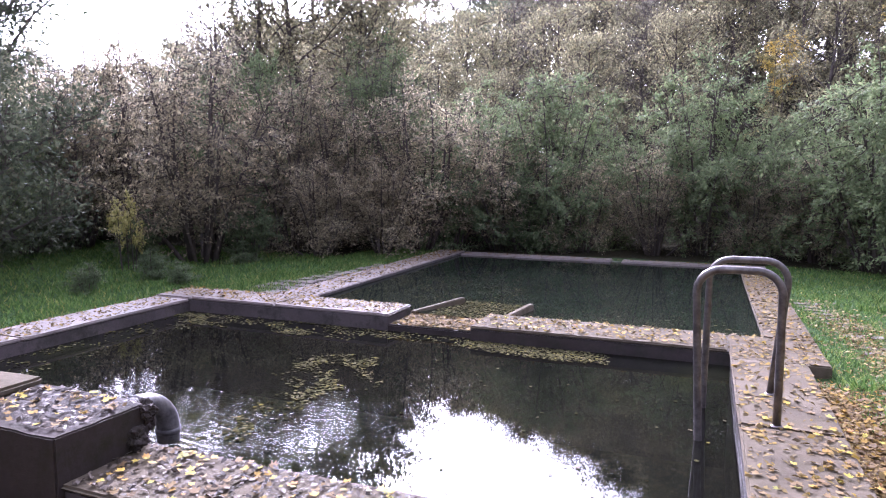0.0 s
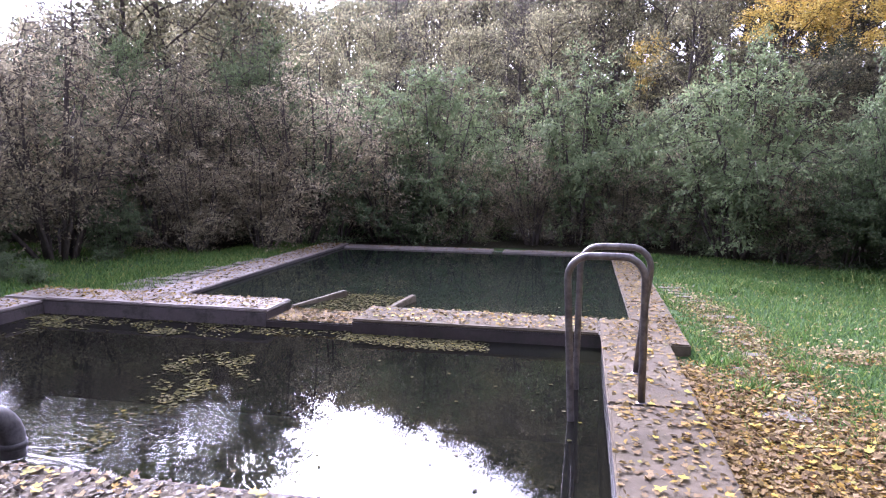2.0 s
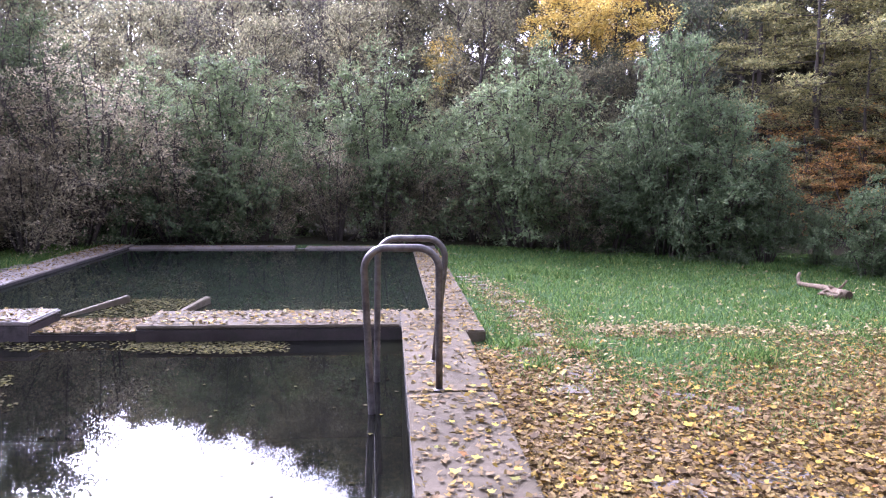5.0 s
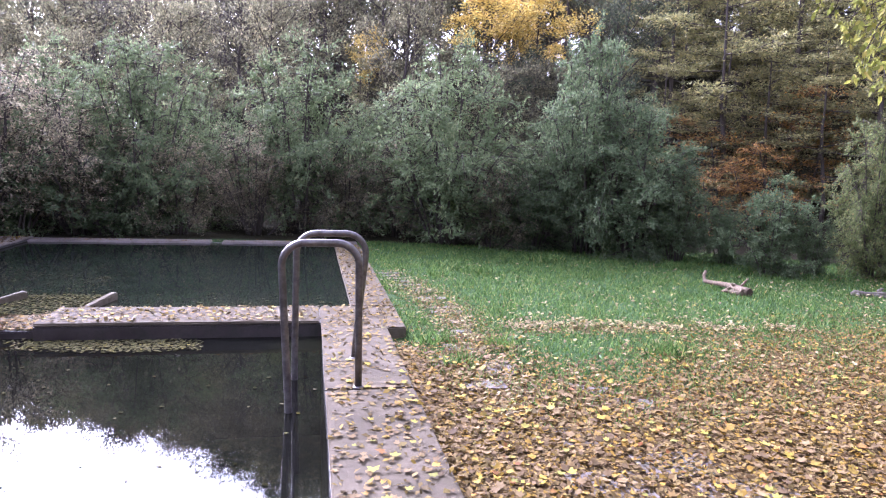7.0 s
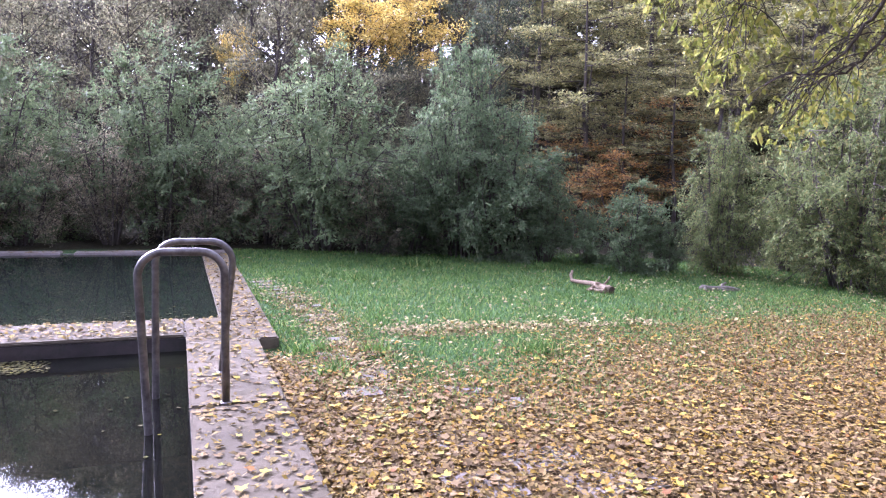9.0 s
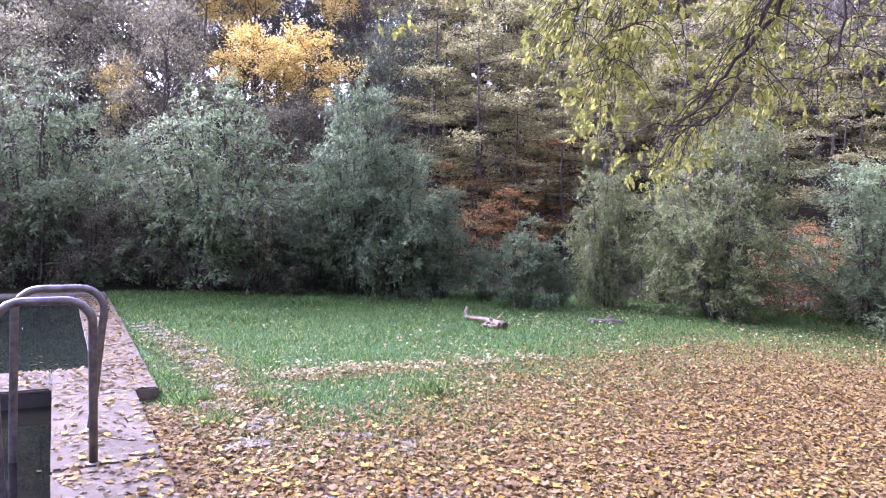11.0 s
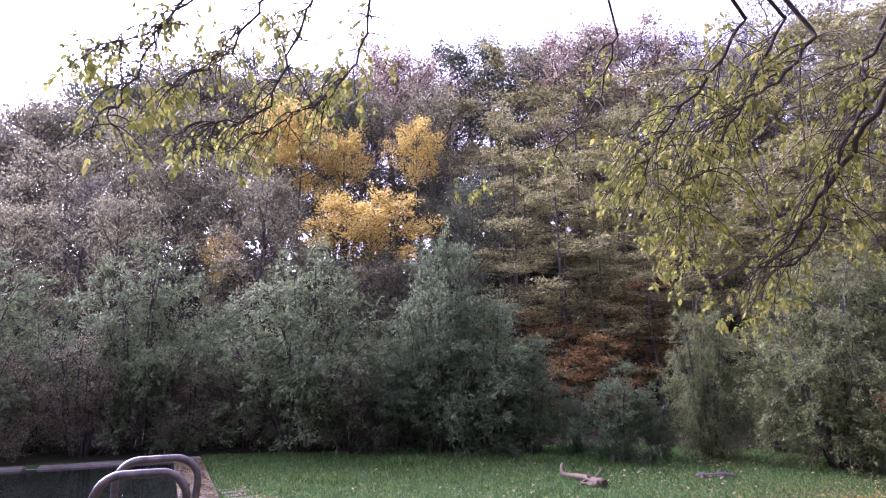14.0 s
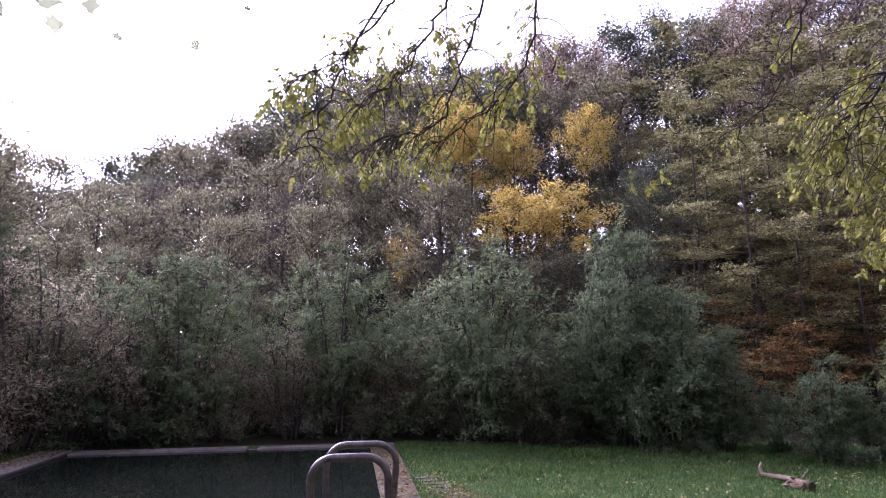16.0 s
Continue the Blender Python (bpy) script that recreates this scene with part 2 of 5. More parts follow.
GOLD = leaf_material("gold_leaves", [(0.0, (0.371, 0.251, 0.054)), (0.5, (0.601, 0.447, 0.098)), (1.0, (0.752, 0.614, 0.196))], 0.5, 0.1)
BRONZE = leaf_material("bronze_leaves", [(0.0, (0.16, 0.12, 0.085)), (0.5, (0.3, 0.225, 0.16)), (1.0, (0.43, 0.33, 0.235))], 0.5, gloss=0.1)
RUST = leaf_material("rust_leaves", [(0.0, (0.152, 0.083, 0.032)), (0.5, (0.302, 0.166, 0.056)), (1.0, (0.544, 0.314, 0.074))])
MAUVE = leaf_material("mauve_brown_leaves", [(0.0, (0.084, 0.079, 0.061)), (0.5, (0.153, 0.144, 0.111)), (1.0, (0.257, 0.236, 0.171))], 0.65, gloss=0.1)
OLIVE = leaf_material("olive_leaves", [(0.0, (0.118, 0.117, 0.047)), (0.5, (0.236, 0.230, 0.097)), (0.85, (0.354, 0.324, 0.135)), (1.0, (0.463, 0.378, 0.143))], 0.45, gloss=0.3)
LIME = leaf_material("lime_leaves", [(0.0, (0.123, 0.135, 0.031)), (0.5, (0.216, 0.227, 0.047)), (0.85, (0.297, 0.286, 0.063)), (1.0, (0.370, 0.319, 0.092))], 0.5, 0.1, gloss=0.04)
FALLEN = leaf_material("fallen_leaves", [(0.0, (0.079, 0.050, 0.023)), (0.2, (0.125, 0.081, 0.036)), (0.42, (0.156, 0.099, 0.037)), (0.62, (0.224, 0.157, 0.061)), (0.74, (0.179, 0.126, 0.045)), (0.8, (0.231, 0.141, 0.024)), (0.93, (0.270, 0.165, 0.024)), (0.96, (0.156, 0.115, 0.021)), (1.0, (0.182, 0.069, 0.020))], 0.15, 0.02, gloss=0.15, rough=0.7)
FALLEN_DULL = leaf_material("dull_fallen_leaves", [(0.0, (0.051, 0.035, 0.014)), (0.25, (0.097, 0.066, 0.022)), (0.5, (0.147, 0.103, 0.035)), (0.72, (0.212, 0.157, 0.055)), (0.82, (0.157, 0.114, 0.038)), (0.86, (0.212, 0.141, 0.022)), (1.0, (0.254, 0.166, 0.024))], 0.15, 0.02, gloss=0.15, rough=0.7)
GOLDFALLEN = leaf_material("gold_fallen_leaves", [(0.0, (0.180, 0.180, 0.043)), (0.35, (0.324, 0.279, 0.052)), (0.75, (0.414, 0.297, 0.048)), (0.92, (0.342, 0.180, 0.043)), (1.0, (0.180, 0.081, 0.038))], 0.25, 0.02, gloss=0.15, rough=0.6)
PALEFALLEN = leaf_material("pale_fallen_leaves", [(0.0, (0.078, 0.051, 0.025)), (0.3, (0.175, 0.119, 0.058)), (0.55, (0.241, 0.169, 0.082)), (0.75, (0.159, 0.109, 0.050)), (0.88, (0.285, 0.175, 0.037)), (1.0, (0.202, 0.144, 0.027))], 0.15, 0.02, gloss=0.15, rough=0.7)
STRAWLEAF = leaf_material("straw_coloured_leaves", [(0.0, (0.120, 0.088, 0.045)), (0.3, (0.200, 0.158, 0.084)), (0.65, (0.285, 0.228, 0.120)), (0.9, (0.350, 0.290, 0.130)), (1.0, (0.300, 0.230, 0.050))], 0.15, 0.02, gloss=0.12, rough=0.7)
WETBITS = leaf_material("wet_leaf_fragments", [(0.0, (0.025, 0.018, 0.013)), (0.4, (0.06, 0.045, 0.033)), (0.75, (0.105, 0.083, 0.062)), (1.0, (0.15, 0.12, 0.09))], 0.05, 0.02, gloss=0.2, rough=0.5)
FLOATLEAF = leaf_material("floating_leaves", [(0.0, (0.016, 0.014, 0.008)), (0.3, (0.043, 0.042, 0.020)), (0.6, (0.072, 0.068, 0.030)), (0.85, (0.101, 0.091, 0.055)), (1.0, (0.123, 0.106, 0.028))], 0.1, 0.02, gloss=0.0, rough=1.0)
PALELEAF = leaf_material("pale_maple_leaves", [(0.0, (0.20, 0.22, 0.13)), (1.0, (0.36, 0.38, 0.24))], 0.65, 0.05)
YELLOWSHRUB = leaf_material("pale_yellow_leaves", [(0.0, (0.29, 0.28, 0.09)), (0.5, (0.44, 0.41, 0.14)), (1.0, (0.56, 0.5, 0.21))], 0.5, 0.1)
GRASS = leaf_material("grass_blades", [(0.0, (0.034, 0.072, 0.016)), (0.4, (0.076, 0.146, 0.032)), (0.75, (0.129, 0.216, 0.050)), (0.93, (0.196, 0.257, 0.069)), (1.0, (0.343, 0.303, 0.094))], 0.4, 0.02)


# ---- builders ----
def mesh_of(name, verts, faces, mat):
    me = bpy.data.meshes.new(name)
    me.from_pydata([tuple(v) for v in verts], [], [tuple(f) for f in faces])
    me.materials.append(mat)
    return me


def loose_faces(name, co, mat):
    """A mesh of separate faces: co has the shape (faces, corners, 3)."""
    f, k, _ = co.shape
    me = bpy.data.meshes.new(name)
    me.vertices.add(f * k)
    me.vertices.foreach_set("co", np.ascontiguousarray(co, dtype=np.float32).ravel())
    me.loops.add(f * k)
    me.loops.foreach_set("vertex_index", np.arange(f * k, dtype=np.int32))
    me.polygons.add(f)
    me.polygons.foreach_set("loop_start", np.arange(0, f * k, k, dtype=np.int32))
    me.update(calc_edges=True)
    me.materials.append(mat)
    return me


def thing(name, label, category, group="", kind="", at=(0, 0, 0)):
    ob = new(name)
    ob.location = at
    return tagged(ob, label, category, group, kind)


def part(name, me, parent, label=""):
    """Links a mesh, or a bmesh with its material, as one part of a thing."""
    ob = new(name, me)
    ob.parent = parent
    if label:
        ob["label"] = label
    return ob


def smooth(me):
    me.polygons.foreach_set("use_smooth", [True] * len(me.polygons))
    return me


def slab_mesh(name, x0, x1, y0, y1, z0, z1, mat, bevel=0.012, rough=0.006, seed=0, cuts=0.35):
    """A cast slab with worn edges and a slightly uneven surface."""
    rnd = random.Random(seed)
    bm = bmesh.new()
    bmesh.ops.create_cube(bm, size=1)
    for v in bm.verts:
        v.co = Vector(((x0 + x1) / 2 + v.co.x * (x1 - x0), (y0 + y1) / 2 + v.co.y * (y1 - y0), (z0 + z1) / 2 + v.co.z * (z1 - z0)))
    bmesh.ops.bevel(bm, geom=list(bm.edges), offset=bevel, segments=2, affect="EDGES")
    for axis, a, b in ((0, x0, x1), (1, y0, y1)):
        count = int((b - a) / cuts)
        for i in range(1, count):
            p = [0, 0, 0]
            nrm = [0, 0, 0]
            p[axis] = a + (b - a) * i / count
            nrm[axis] = 1
            bmesh.ops.bisect_plane(bm, geom=list(bm.verts) + list(bm.edges) + list(bm.faces), plane_co=p, plane_no=nrm)
    for v in bm.verts:
        k = noise.noise_vector(v.co * 3.1 + Vector((seed * 1.7, 0, 0))) + 0.6 * noise.noise_vector(v.co * 11)
        v.co += k * rough
    me = bpy.data.meshes.new(name)
    bm.to_mesh(me)
    bm.free()
    me.materials.append(mat)
    return me


def tubes(paths, sides=6, caps=True):
    """Vertices and faces of tapered tubes; a path is a list of (point, radius)."""
    vs, fs = [], []
    for path in paths:
        base = len(vs)
        last = None
        for i, (p, r) in enumerate(path):
            p = np.array(p, float)
            q = np.array(path[min(i + 1, len(path) - 1)][0], float) - np.array(path[max(i - 1, 0)][0], float)
            q = q / (np.linalg.norm(q) + 1e-9)
            u = np.cross(q, (0, 0, 1) if abs(q[2]) < 0.9 else (1, 0, 0)) if last is None else last - q * np.dot(last, q)
            u = u / (np.linalg.norm(u) + 1e-9)
            last = u
            w = np.cross(q, u)
            for s in range(sides):
                a = 2 * math.pi * s / sides
                vs.append(p + r * (math.cos(a) * u + math.sin(a) * w))
        for i in range(len(path) - 1):
            for s in range(sides):
                a, b = base + i * sides + s, base + i * sides + (s + 1) % sides
                fs.append((a, b, b + sides, a + sides))
        if not caps:
            continue
        fs.append(tuple(base + s for s in range(sides))[::-1])
        fs.append(tuple(base + (len(path) - 1) * sides + s for s in range(sides)))
    return vs, fs


def crooked(rng, a, b, r0, r1, steps=6, wild=0.08):
    a, b = np.array(a, float), np.array(b, float)
    size = np.linalg.norm(b - a)
    out = []
    off = np.zeros(3)
    for i in range(steps + 1):
        t = i / steps
        out.append((a + (b - a) * t + off * math.sin(math.pi * min(t * 1.2, 1)), r0 + (r1 - r0) * t))
        off = off + rng.normal(0, wild * size / steps, 3)
    return out


def kites(rng, at, length, width, up=0.3, droop=0.0, out=None):
    """Leaf faces round the given points."""
    k = len(at)
    d = rng.normal(0, 1, (k, 3))
    d[:, 2] -= droop
    d /= np.linalg.norm(d, axis=1)[:, None]
    nn = rng.normal(0, 1, (k, 3))
    nn[:, 2] += up * 3
    if out is not None:
        nn += out * 2.2
    s = np.cross(d, nn)
    s /= np.linalg.norm(s, axis=1)[:, None] + 1e-9
    ln = (length * rng.uniform(0.65, 1.3, k))[:, None]
    wd = (width * rng.uniform(0.65, 1.3, k))[:, None]
    tip = at + d * ln
    mid = at + d * ln * 0.45
    lift = np.cross(s, d) * wd * 0.25
    return np.stack([at, mid + s * wd * 0.5 + lift, tip, mid - s * wd * 0.5 + lift], axis=1)


def leaflets(rng, at, along, length, width, out, up=0.45):
    """Small pointed leaves of three corners, each along its twig and turned to the light."""
    k = len(at)
    d = along + rng.normal(0, 0.55, (k, 3))
    d /= np.linalg.norm(d, axis=1)[:, None] + 1e-9
    nn = rng.normal(0, 1, (k, 3)) + out * 1.6
    nn[:, 2] += up * 3
    s = np.cross(d, nn)
    s /= np.linalg.norm(s, axis=1)[:, None] + 1e-9
    ln = (length * rng.uniform(0.6, 1.35, k))[:, None]
    wd = (width * rng.uniform(0.6, 1.35, k))[:, None]
    return np.stack([at - s * wd * 0.5, at + d * ln, at + s * wd * 0.5 + d * ln * 0.15], axis=1)


def ribbons(a, b, width, rng):
    """Thin twigs as long pointed faces from a to b."""
    s = np.cross(b - a, rng.normal(0, 1, a.shape))
    s /= np.linalg.norm(s, axis=1)[:, None] + 1e-9
    return np.stack([a - s * width * 0.5, b, a + s * width * 0.5], axis=1)


def with_ribbons(name, vs, fs, rib, mat):
    base = len(vs)
    flat = rib.reshape(-1, 3)
    vs = list(vs) + list(flat)
    fs = list(fs) + [(base + 3 * i, base + 3 * i + 1, base + 3 * i + 2) for i in range(len(rib))]
    return smooth(mesh_of(name, vs, fs, mat))


def bush_meshes(seed, leaves, mat, height=4.4, radius=2.0, stems=12, boughs=22, twigs=8, leaf=(0.09, 0.042), bark=BARK, edge=0.1, droop=0.3, girth=0.035, bow=1.0, zbow=1.3, spread=0.5, clear=0.2):
    """Stems and crown of a many-stemmed bush, its base at the origin: stems fan out, boughs leave them, twigs carry the leaves."""
    rng = np.random.default_rng(seed)
    made, starts, ways = [], [], []
    for i in range(stems):
        a = i * 2.399 + rng.uniform(-0.25, 0.25)
        rr = 0.88 * radius * ((i + 0.5) / stems) ** 0.55 * rng.uniform(0.82, 1.1)
        top = height * (1 - (1 - edge) * min(1.0, rr / radius / 0.92) ** 2.7) * rng.uniform(0.78, 1.03)
        foot = np.array([0.2 * math.cos(a), 0.2 * math.sin(a), -0.15])
        off = rng.normal(0, 0.05 * radius, 3)

        def along(u):
            return np.array([foot[0] + (rr * math.cos(a) - foot[0]) * u ** bow, foot[1] + (rr * math.sin(a) - foot[1]) * u ** bow, foot[2] + (top - foot[2]) * (1 - max(0.0, 1 - u) ** zbow)]) + off * math.sin(3.0 * u)

        path = [(along(u), girth * (1 - u) + 0.006) for u in np.linspace(0, 1, 8)]
        paths = [path]
        s0, w0 = [], []
        for _ in range(boughs):
            u = rng.uniform(clear, 1.0)
            p = along(u)
            tang = along(min(u + 0.05, 1.02)) - along(u - 0.05)
            tang /= np.linalg.norm(tang)
            side = np.array([math.cos(a), math.sin(a), 0.0])
            d = tang * np.array([0.5, 0.5, 0.25]) + side * rng.uniform(-0.2, 0.5) + rng.normal(0, 0.65, 3) * np.array([1, 1, 0.6])
            d /= np.linalg.norm(d)
            ln = radius * rng.uniform(0.2, spread) * (1.15 - 0.45 * u)
            mid = p + d * ln * 0.5
            mid[2] -= droop * ln * 0.25
            e = p + d * ln
            e[2] -= droop * ln
            paths.append([(p, 0.011), (mid, 0.007), (e, 0.003)])
            for _ in range(twigs):
                v = rng.uniform(0.12, 1.0)
                q = p + d * ln * v
                q[2] -= droop * ln * v * v
                w = d * 0.6 + rng.normal(0, 0.6, 3) * np.array([1, 1, 0.75]) + np.array([0, 0, 0.08 - droop * 0.4])
                w *= rng.uniform(0.07, 0.17) * radius / np.linalg.norm(w)
                s0.append(q)
                w0.append(w)
        starts += s0
        ways += w0
        vs, fs = tubes(paths, 3)
        s0, w0 = np.array(s0), np.array(w0)
        made.append(with_ribbons("stem", vs, fs, ribbons(s0, s0 + w0, 0.006, rng), bark))
    starts, ways = np.array(starts), np.array(ways)
    weight = rng.uniform(0.25, 1.0, len(starts)) ** 1.5
    pick = rng.choice(len(starts), leaves, p=weight / weight.sum())
    pts = starts[pick] + ways[pick] * rng.uniform(0.05, 1.1, leaves)[:, None] + rng.normal(0, 0.03, (leaves, 3))
    pts[:, 2] = np.maximum(pts[:, 2], 0.06)
    out = pts - np.array([0, 0, height * 0.35])
    out /= np.linalg.norm(out, axis=1)[:, None]
    way = ways[pick] / np.linalg.norm(ways[pick], axis=1)[:, None]
    way[:, 2] -= 0.3
    return *made, loose_faces("crown", leaflets(rng, pts, way, leaf[0], leaf[1], out), mat)


def tree_meshes(seed, leaves, mat, height=9.5, crown_low=0.4, radius=1.9, leaf=(0.16, 0.1), limbs=16, sprays=9, twigs=5, trunk=0.13, bark=BARK, flat=0.0, cluster=0.16, reach=1.0):
    """Trunk and crown of a forest tree, its base at the origin. flat: layered, level sprays."""
    rng = np.random.default_rng(seed)
    top = np.array([rng.normal(0, 0.4), rng.normal(0, 0.4), height])
    stem = crooked(rng, (0, 0, -0.4), top, trunk, 0.02, 10, 0.06)
    level = np.array([1, 1, 1 - 0.85 * flat])
    paths, a0, a1 = [stem], [], []
    for i in range(limbs):
        t = crown_low + (1 - crown_low) * (i + rng.uniform(0, 1)) / limbs
        s = stem[min(int(t * 10), 9)][0] * (1 - (t * 10) % 1) + stem[min(int(t * 10) + 1, 10)][0] * ((t * 10) % 1)
        a = i * 2.4 + rng.uniform(-0.4, 0.4)
        out = radius * (0.4 + 0.75 * math.sin(math.pi * min(max((t - crown_low) / (1 - crown_low) * 0.75 + 0.25, 0), 1))) * rng.uniform(0.7, 1.1)
        rise = out * (rng.uniform(0.4, 1.1) * (1 - flat) + 0.05 * flat)
        e = s + np.array([out * math.cos(a), out * math.sin(a), rise])
        limb = crooked(rng, s, e, trunk * 0.32 * (1.1 - t * 0.6), 0.01, 5, 0.12)
        paths.append(limb)
        way = (e - s) / np.linalg.norm(e - s)
        for _ in range(sprays):
            k = rng.integers(1, 5)
            f = rng.uniform(0, 1)
            p = limb[k][0] * (1 - f) + limb[k + 1][0] * f
            d = way * 0.5 + rng.normal(0, 0.6, 3) * level + np.array([0, 0, 0.35 * (1 - flat)])
            d *= rng.uniform(0.35, 0.8) * reach / np.linalg.norm(d)
            a0.append(p)
            a1.append(p + d)
            for _ in range(twigs):
                q = p + d * rng.uniform(0.25, 1.0)
                w = d / np.linalg.norm(d) * 0.6 + rng.normal(0, 0.6, 3) * level + np.array([0, 0, 0.2 * (1 - flat)])
                w *= rng.uniform(0.2, 0.5) * reach / np.linalg.norm(w)
                a0.append(q)
                a1.append(q + w)
    a0, a1 = np.array(a0), np.array(a1)
    pick = rng.integers(0, len(a0), leaves)
    pts = a0[pick] + (a1 - a0)[pick] * rng.uniform(0.2, 1.15, leaves)[:, None] + rng.normal(0, cluster, (leaves, 3)) * level
    out = rng.normal(0, 0.4, (leaves, 3))
    way = (a1 - a0)[pick]
    way = way / np.linalg.norm(way, axis=1)[:, None] * level
    crown = loose_faces("crown", leaflets(rng, pts, way, leaf[0], leaf[1], out, 0.3 + flat), mat)
    vs, fs = tubes(paths, 5)
    return with_ribbons("trunk", vs, fs, ribbons(a0, a1, 0.022, rng), bark), crown


def plant(name, meshes, label, category, group="", parts=("trunk", "crown")):
    ob = thing(name, label, category, group)
    for k, me in enumerate(meshes):
        part(parts[1] if k == len(meshes) - 1 else parts[0], me, ob)
    return ob


EYE0 = (-0.1, -5.5, 1.35)


def polar(az, d):
    return EYE0[0] + d * math.sin(radians(az)), EYE0[1] + d * math.cos(radians(az))


def slope_at(az):
    return float(np.interp(az, [-180, -120, -60, -25, -5, 8, 70, 110, 180], [0.05, 0.03, 0.03, 0.05, 0.18, 0.29, 0.3, 0.15, 0.05]))


def land(x, y):
    """Height of the ground."""
    dx, dy = x - EYE0[0], y - EYE0[1]
    d, az = math.hypot(dx, dy), math.degrees(math.atan2(dx, dy))
    rise = slope_at(az) * max(0.0, min(d, 36.0) - 14.5)
    dip = 0.05 * math.exp(-((x - 0.62) / 0.25) ** 2 - ((y + 0.35) / 0.4) ** 2)
    dip += 0.3 * min(1.0, max(0.0, (-2.2 - x) / 0.4)) * min(1.0, max(0.0, (-3.55 - y) / 0.1)) * min(1.0, max(0.0, (y + 5.5) / 0.8))
    return -0.05 - dip + rise + 0.03 * noise.noise((x * 0.35, y * 0.35, 3.0)) * min(1.0, max(0.0, (abs(x + 2.5) - 3.6) * 0.6)) + min(rise, 1.0) * 0.5 * noise.noise((x * 0.12, y * 0.12, 0.0))


def litter_share(x, y):
    """How much of the ground fallen leaves cover, 0 to 1."""
    edge = np.interp(x, [0.5, 1.2, 1.9, 2.7, 3.4, 4.9, 6.2, 7.3, 8.5, 10], [-0.6, -1.5, -1.9, -1.45, -1.1, -0.75, -0.5, -0.75, -1.3, -1.5])
    v = np.clip((edge - y) / np.interp(x, [1, 3, 7], [1.5, 2.2, 3.2]) + 0.5, 0, 1)
    path = np.exp(-(((x - 1.2 + 0.035 * (y + 0.2) ** 2) / 0.28) ** 2)) * np.clip((3.1 - y) / 1.8, 0, 1) * 0.6
    strip = np.exp(-(((y + 0.2 + 0.06 * (x - 2)) / 0.2) ** 2)) * np.clip((x - 1.4) / 0.4, 0, 1) * np.clip((4.3 - x) / 0.8, 0, 1) * 0.55
    return np.maximum(np.maximum(v, path), strip)


def lawn_edge(az):
    """How far from the viewer the lawn reaches before the bushes."""
    return np.interp(az, [-180, -60, -50, -44, -28, -8, 5, 13, 28, 33, 56, 180], [14, 16, 16, 11, 11.8, 11.9, 11.5, 11.3, 11.6, 12.3, 12.3, 12.3])


# ---- ground ----
def build_ground():
    def lines(fixed, lo, hi):
        out = set(fixed)
        v = lo
        for a, b, s in ((lo, hi, 0.5),):
            k = int((b - a) / s)
            out |= {round(a + i * s, 3) for i in range(k + 1)}
        for k in range(1, 34):
            e = 0.6 * (1.19 ** k - 1) / 0.19
            out |= {round(lo - e, 3), round(hi + e, 3)}
        return sorted(out)

    xs = lines([-5.85, -4.7, 0.47, 0.6, 0.75, 0.9, -2.3, -2.7], -12, 12)
    ys = lines([-3.6, 0.45, 5.8, -0.2, -0.35, -0.65, -3.7], -10, 9)
    idx, vs, fs, cover = {}, [], [], []
    for j, y in enumerate(ys):
        for i, x in enumerate(xs):
            idx[i, j] = len(vs)
            vs.append((x, y, land(x, y)))
            d = math.hypot(x - EYE0[0], y - EYE0[1])
            lit = float(litter_share(x, y)) if x > 0 else 0.0
            if y < -3.6:
                lit = 1.0
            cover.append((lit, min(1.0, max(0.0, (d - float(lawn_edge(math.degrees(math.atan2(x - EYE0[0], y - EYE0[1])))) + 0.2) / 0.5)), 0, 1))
    for j in range(len(ys) - 1):
        for i in range(len(xs) - 1):
            cx, cy = (xs[i] + xs[i + 1]) / 2, (ys[j] + ys[j + 1]) / 2
            if (-5.85 < cx < 0.47 and -3.6 < cy < 0.45) or (-4.7 < cx < 0.47 and 0.45 < cy < 5.8):
                continue
            fs.append((idx[i, j], idx[i + 1, j], idx[i + 1, j + 1], idx[i, j + 1]))
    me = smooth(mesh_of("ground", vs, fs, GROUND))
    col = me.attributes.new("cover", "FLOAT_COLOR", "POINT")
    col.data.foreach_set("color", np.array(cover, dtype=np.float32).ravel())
    return tagged(new("ground", me), "mown lawn and leaf-covered ground rising to a wooded slope", "ground", kind="structure")


build_ground()


# ---- the pool ----
def structure(name, label, category="pool"):
    return tagged(new(name), label, category, kind="structure")


bed = mesh_of("pool_floor", [(-5.6, -3.3, -1.0), (0.5, -3.3, -1.0), (0.5, 0.3, -1.0), (-5.6, 0.3, -1.0), (-4.6, 0.3, -1.35), (0.5, 0.3, -1.35), (0.5, 5.9, -1.35), (-4.6, 5.9, -1.35)],
              [(0, 1, 2, 3), (4, 5, 6, 7)], POOLBED)
tagged(new("pool_floor", bed), "silted greenish pool floor under water", "pool floor", kind="structure")
for name, mat, x0, x1, y0, y1, z, label in (("water_1", WATER, -5.55, 0.1, -3.3, 0.3, -0.135, "still dark pool water with sky reflections"), ("water_2", DEEPWATER, -4.4, 0.4, 0.575, 5.75, -0.05, "still deep green water of the far basin")):
    tagged(new(name, mesh_of(name, [(x0, y0, z), (x1, y0, z), (x1, y1, z), (x0, y1, z)], [(0, 1, 2, 3)], mat)), label, "water", kind="structure")


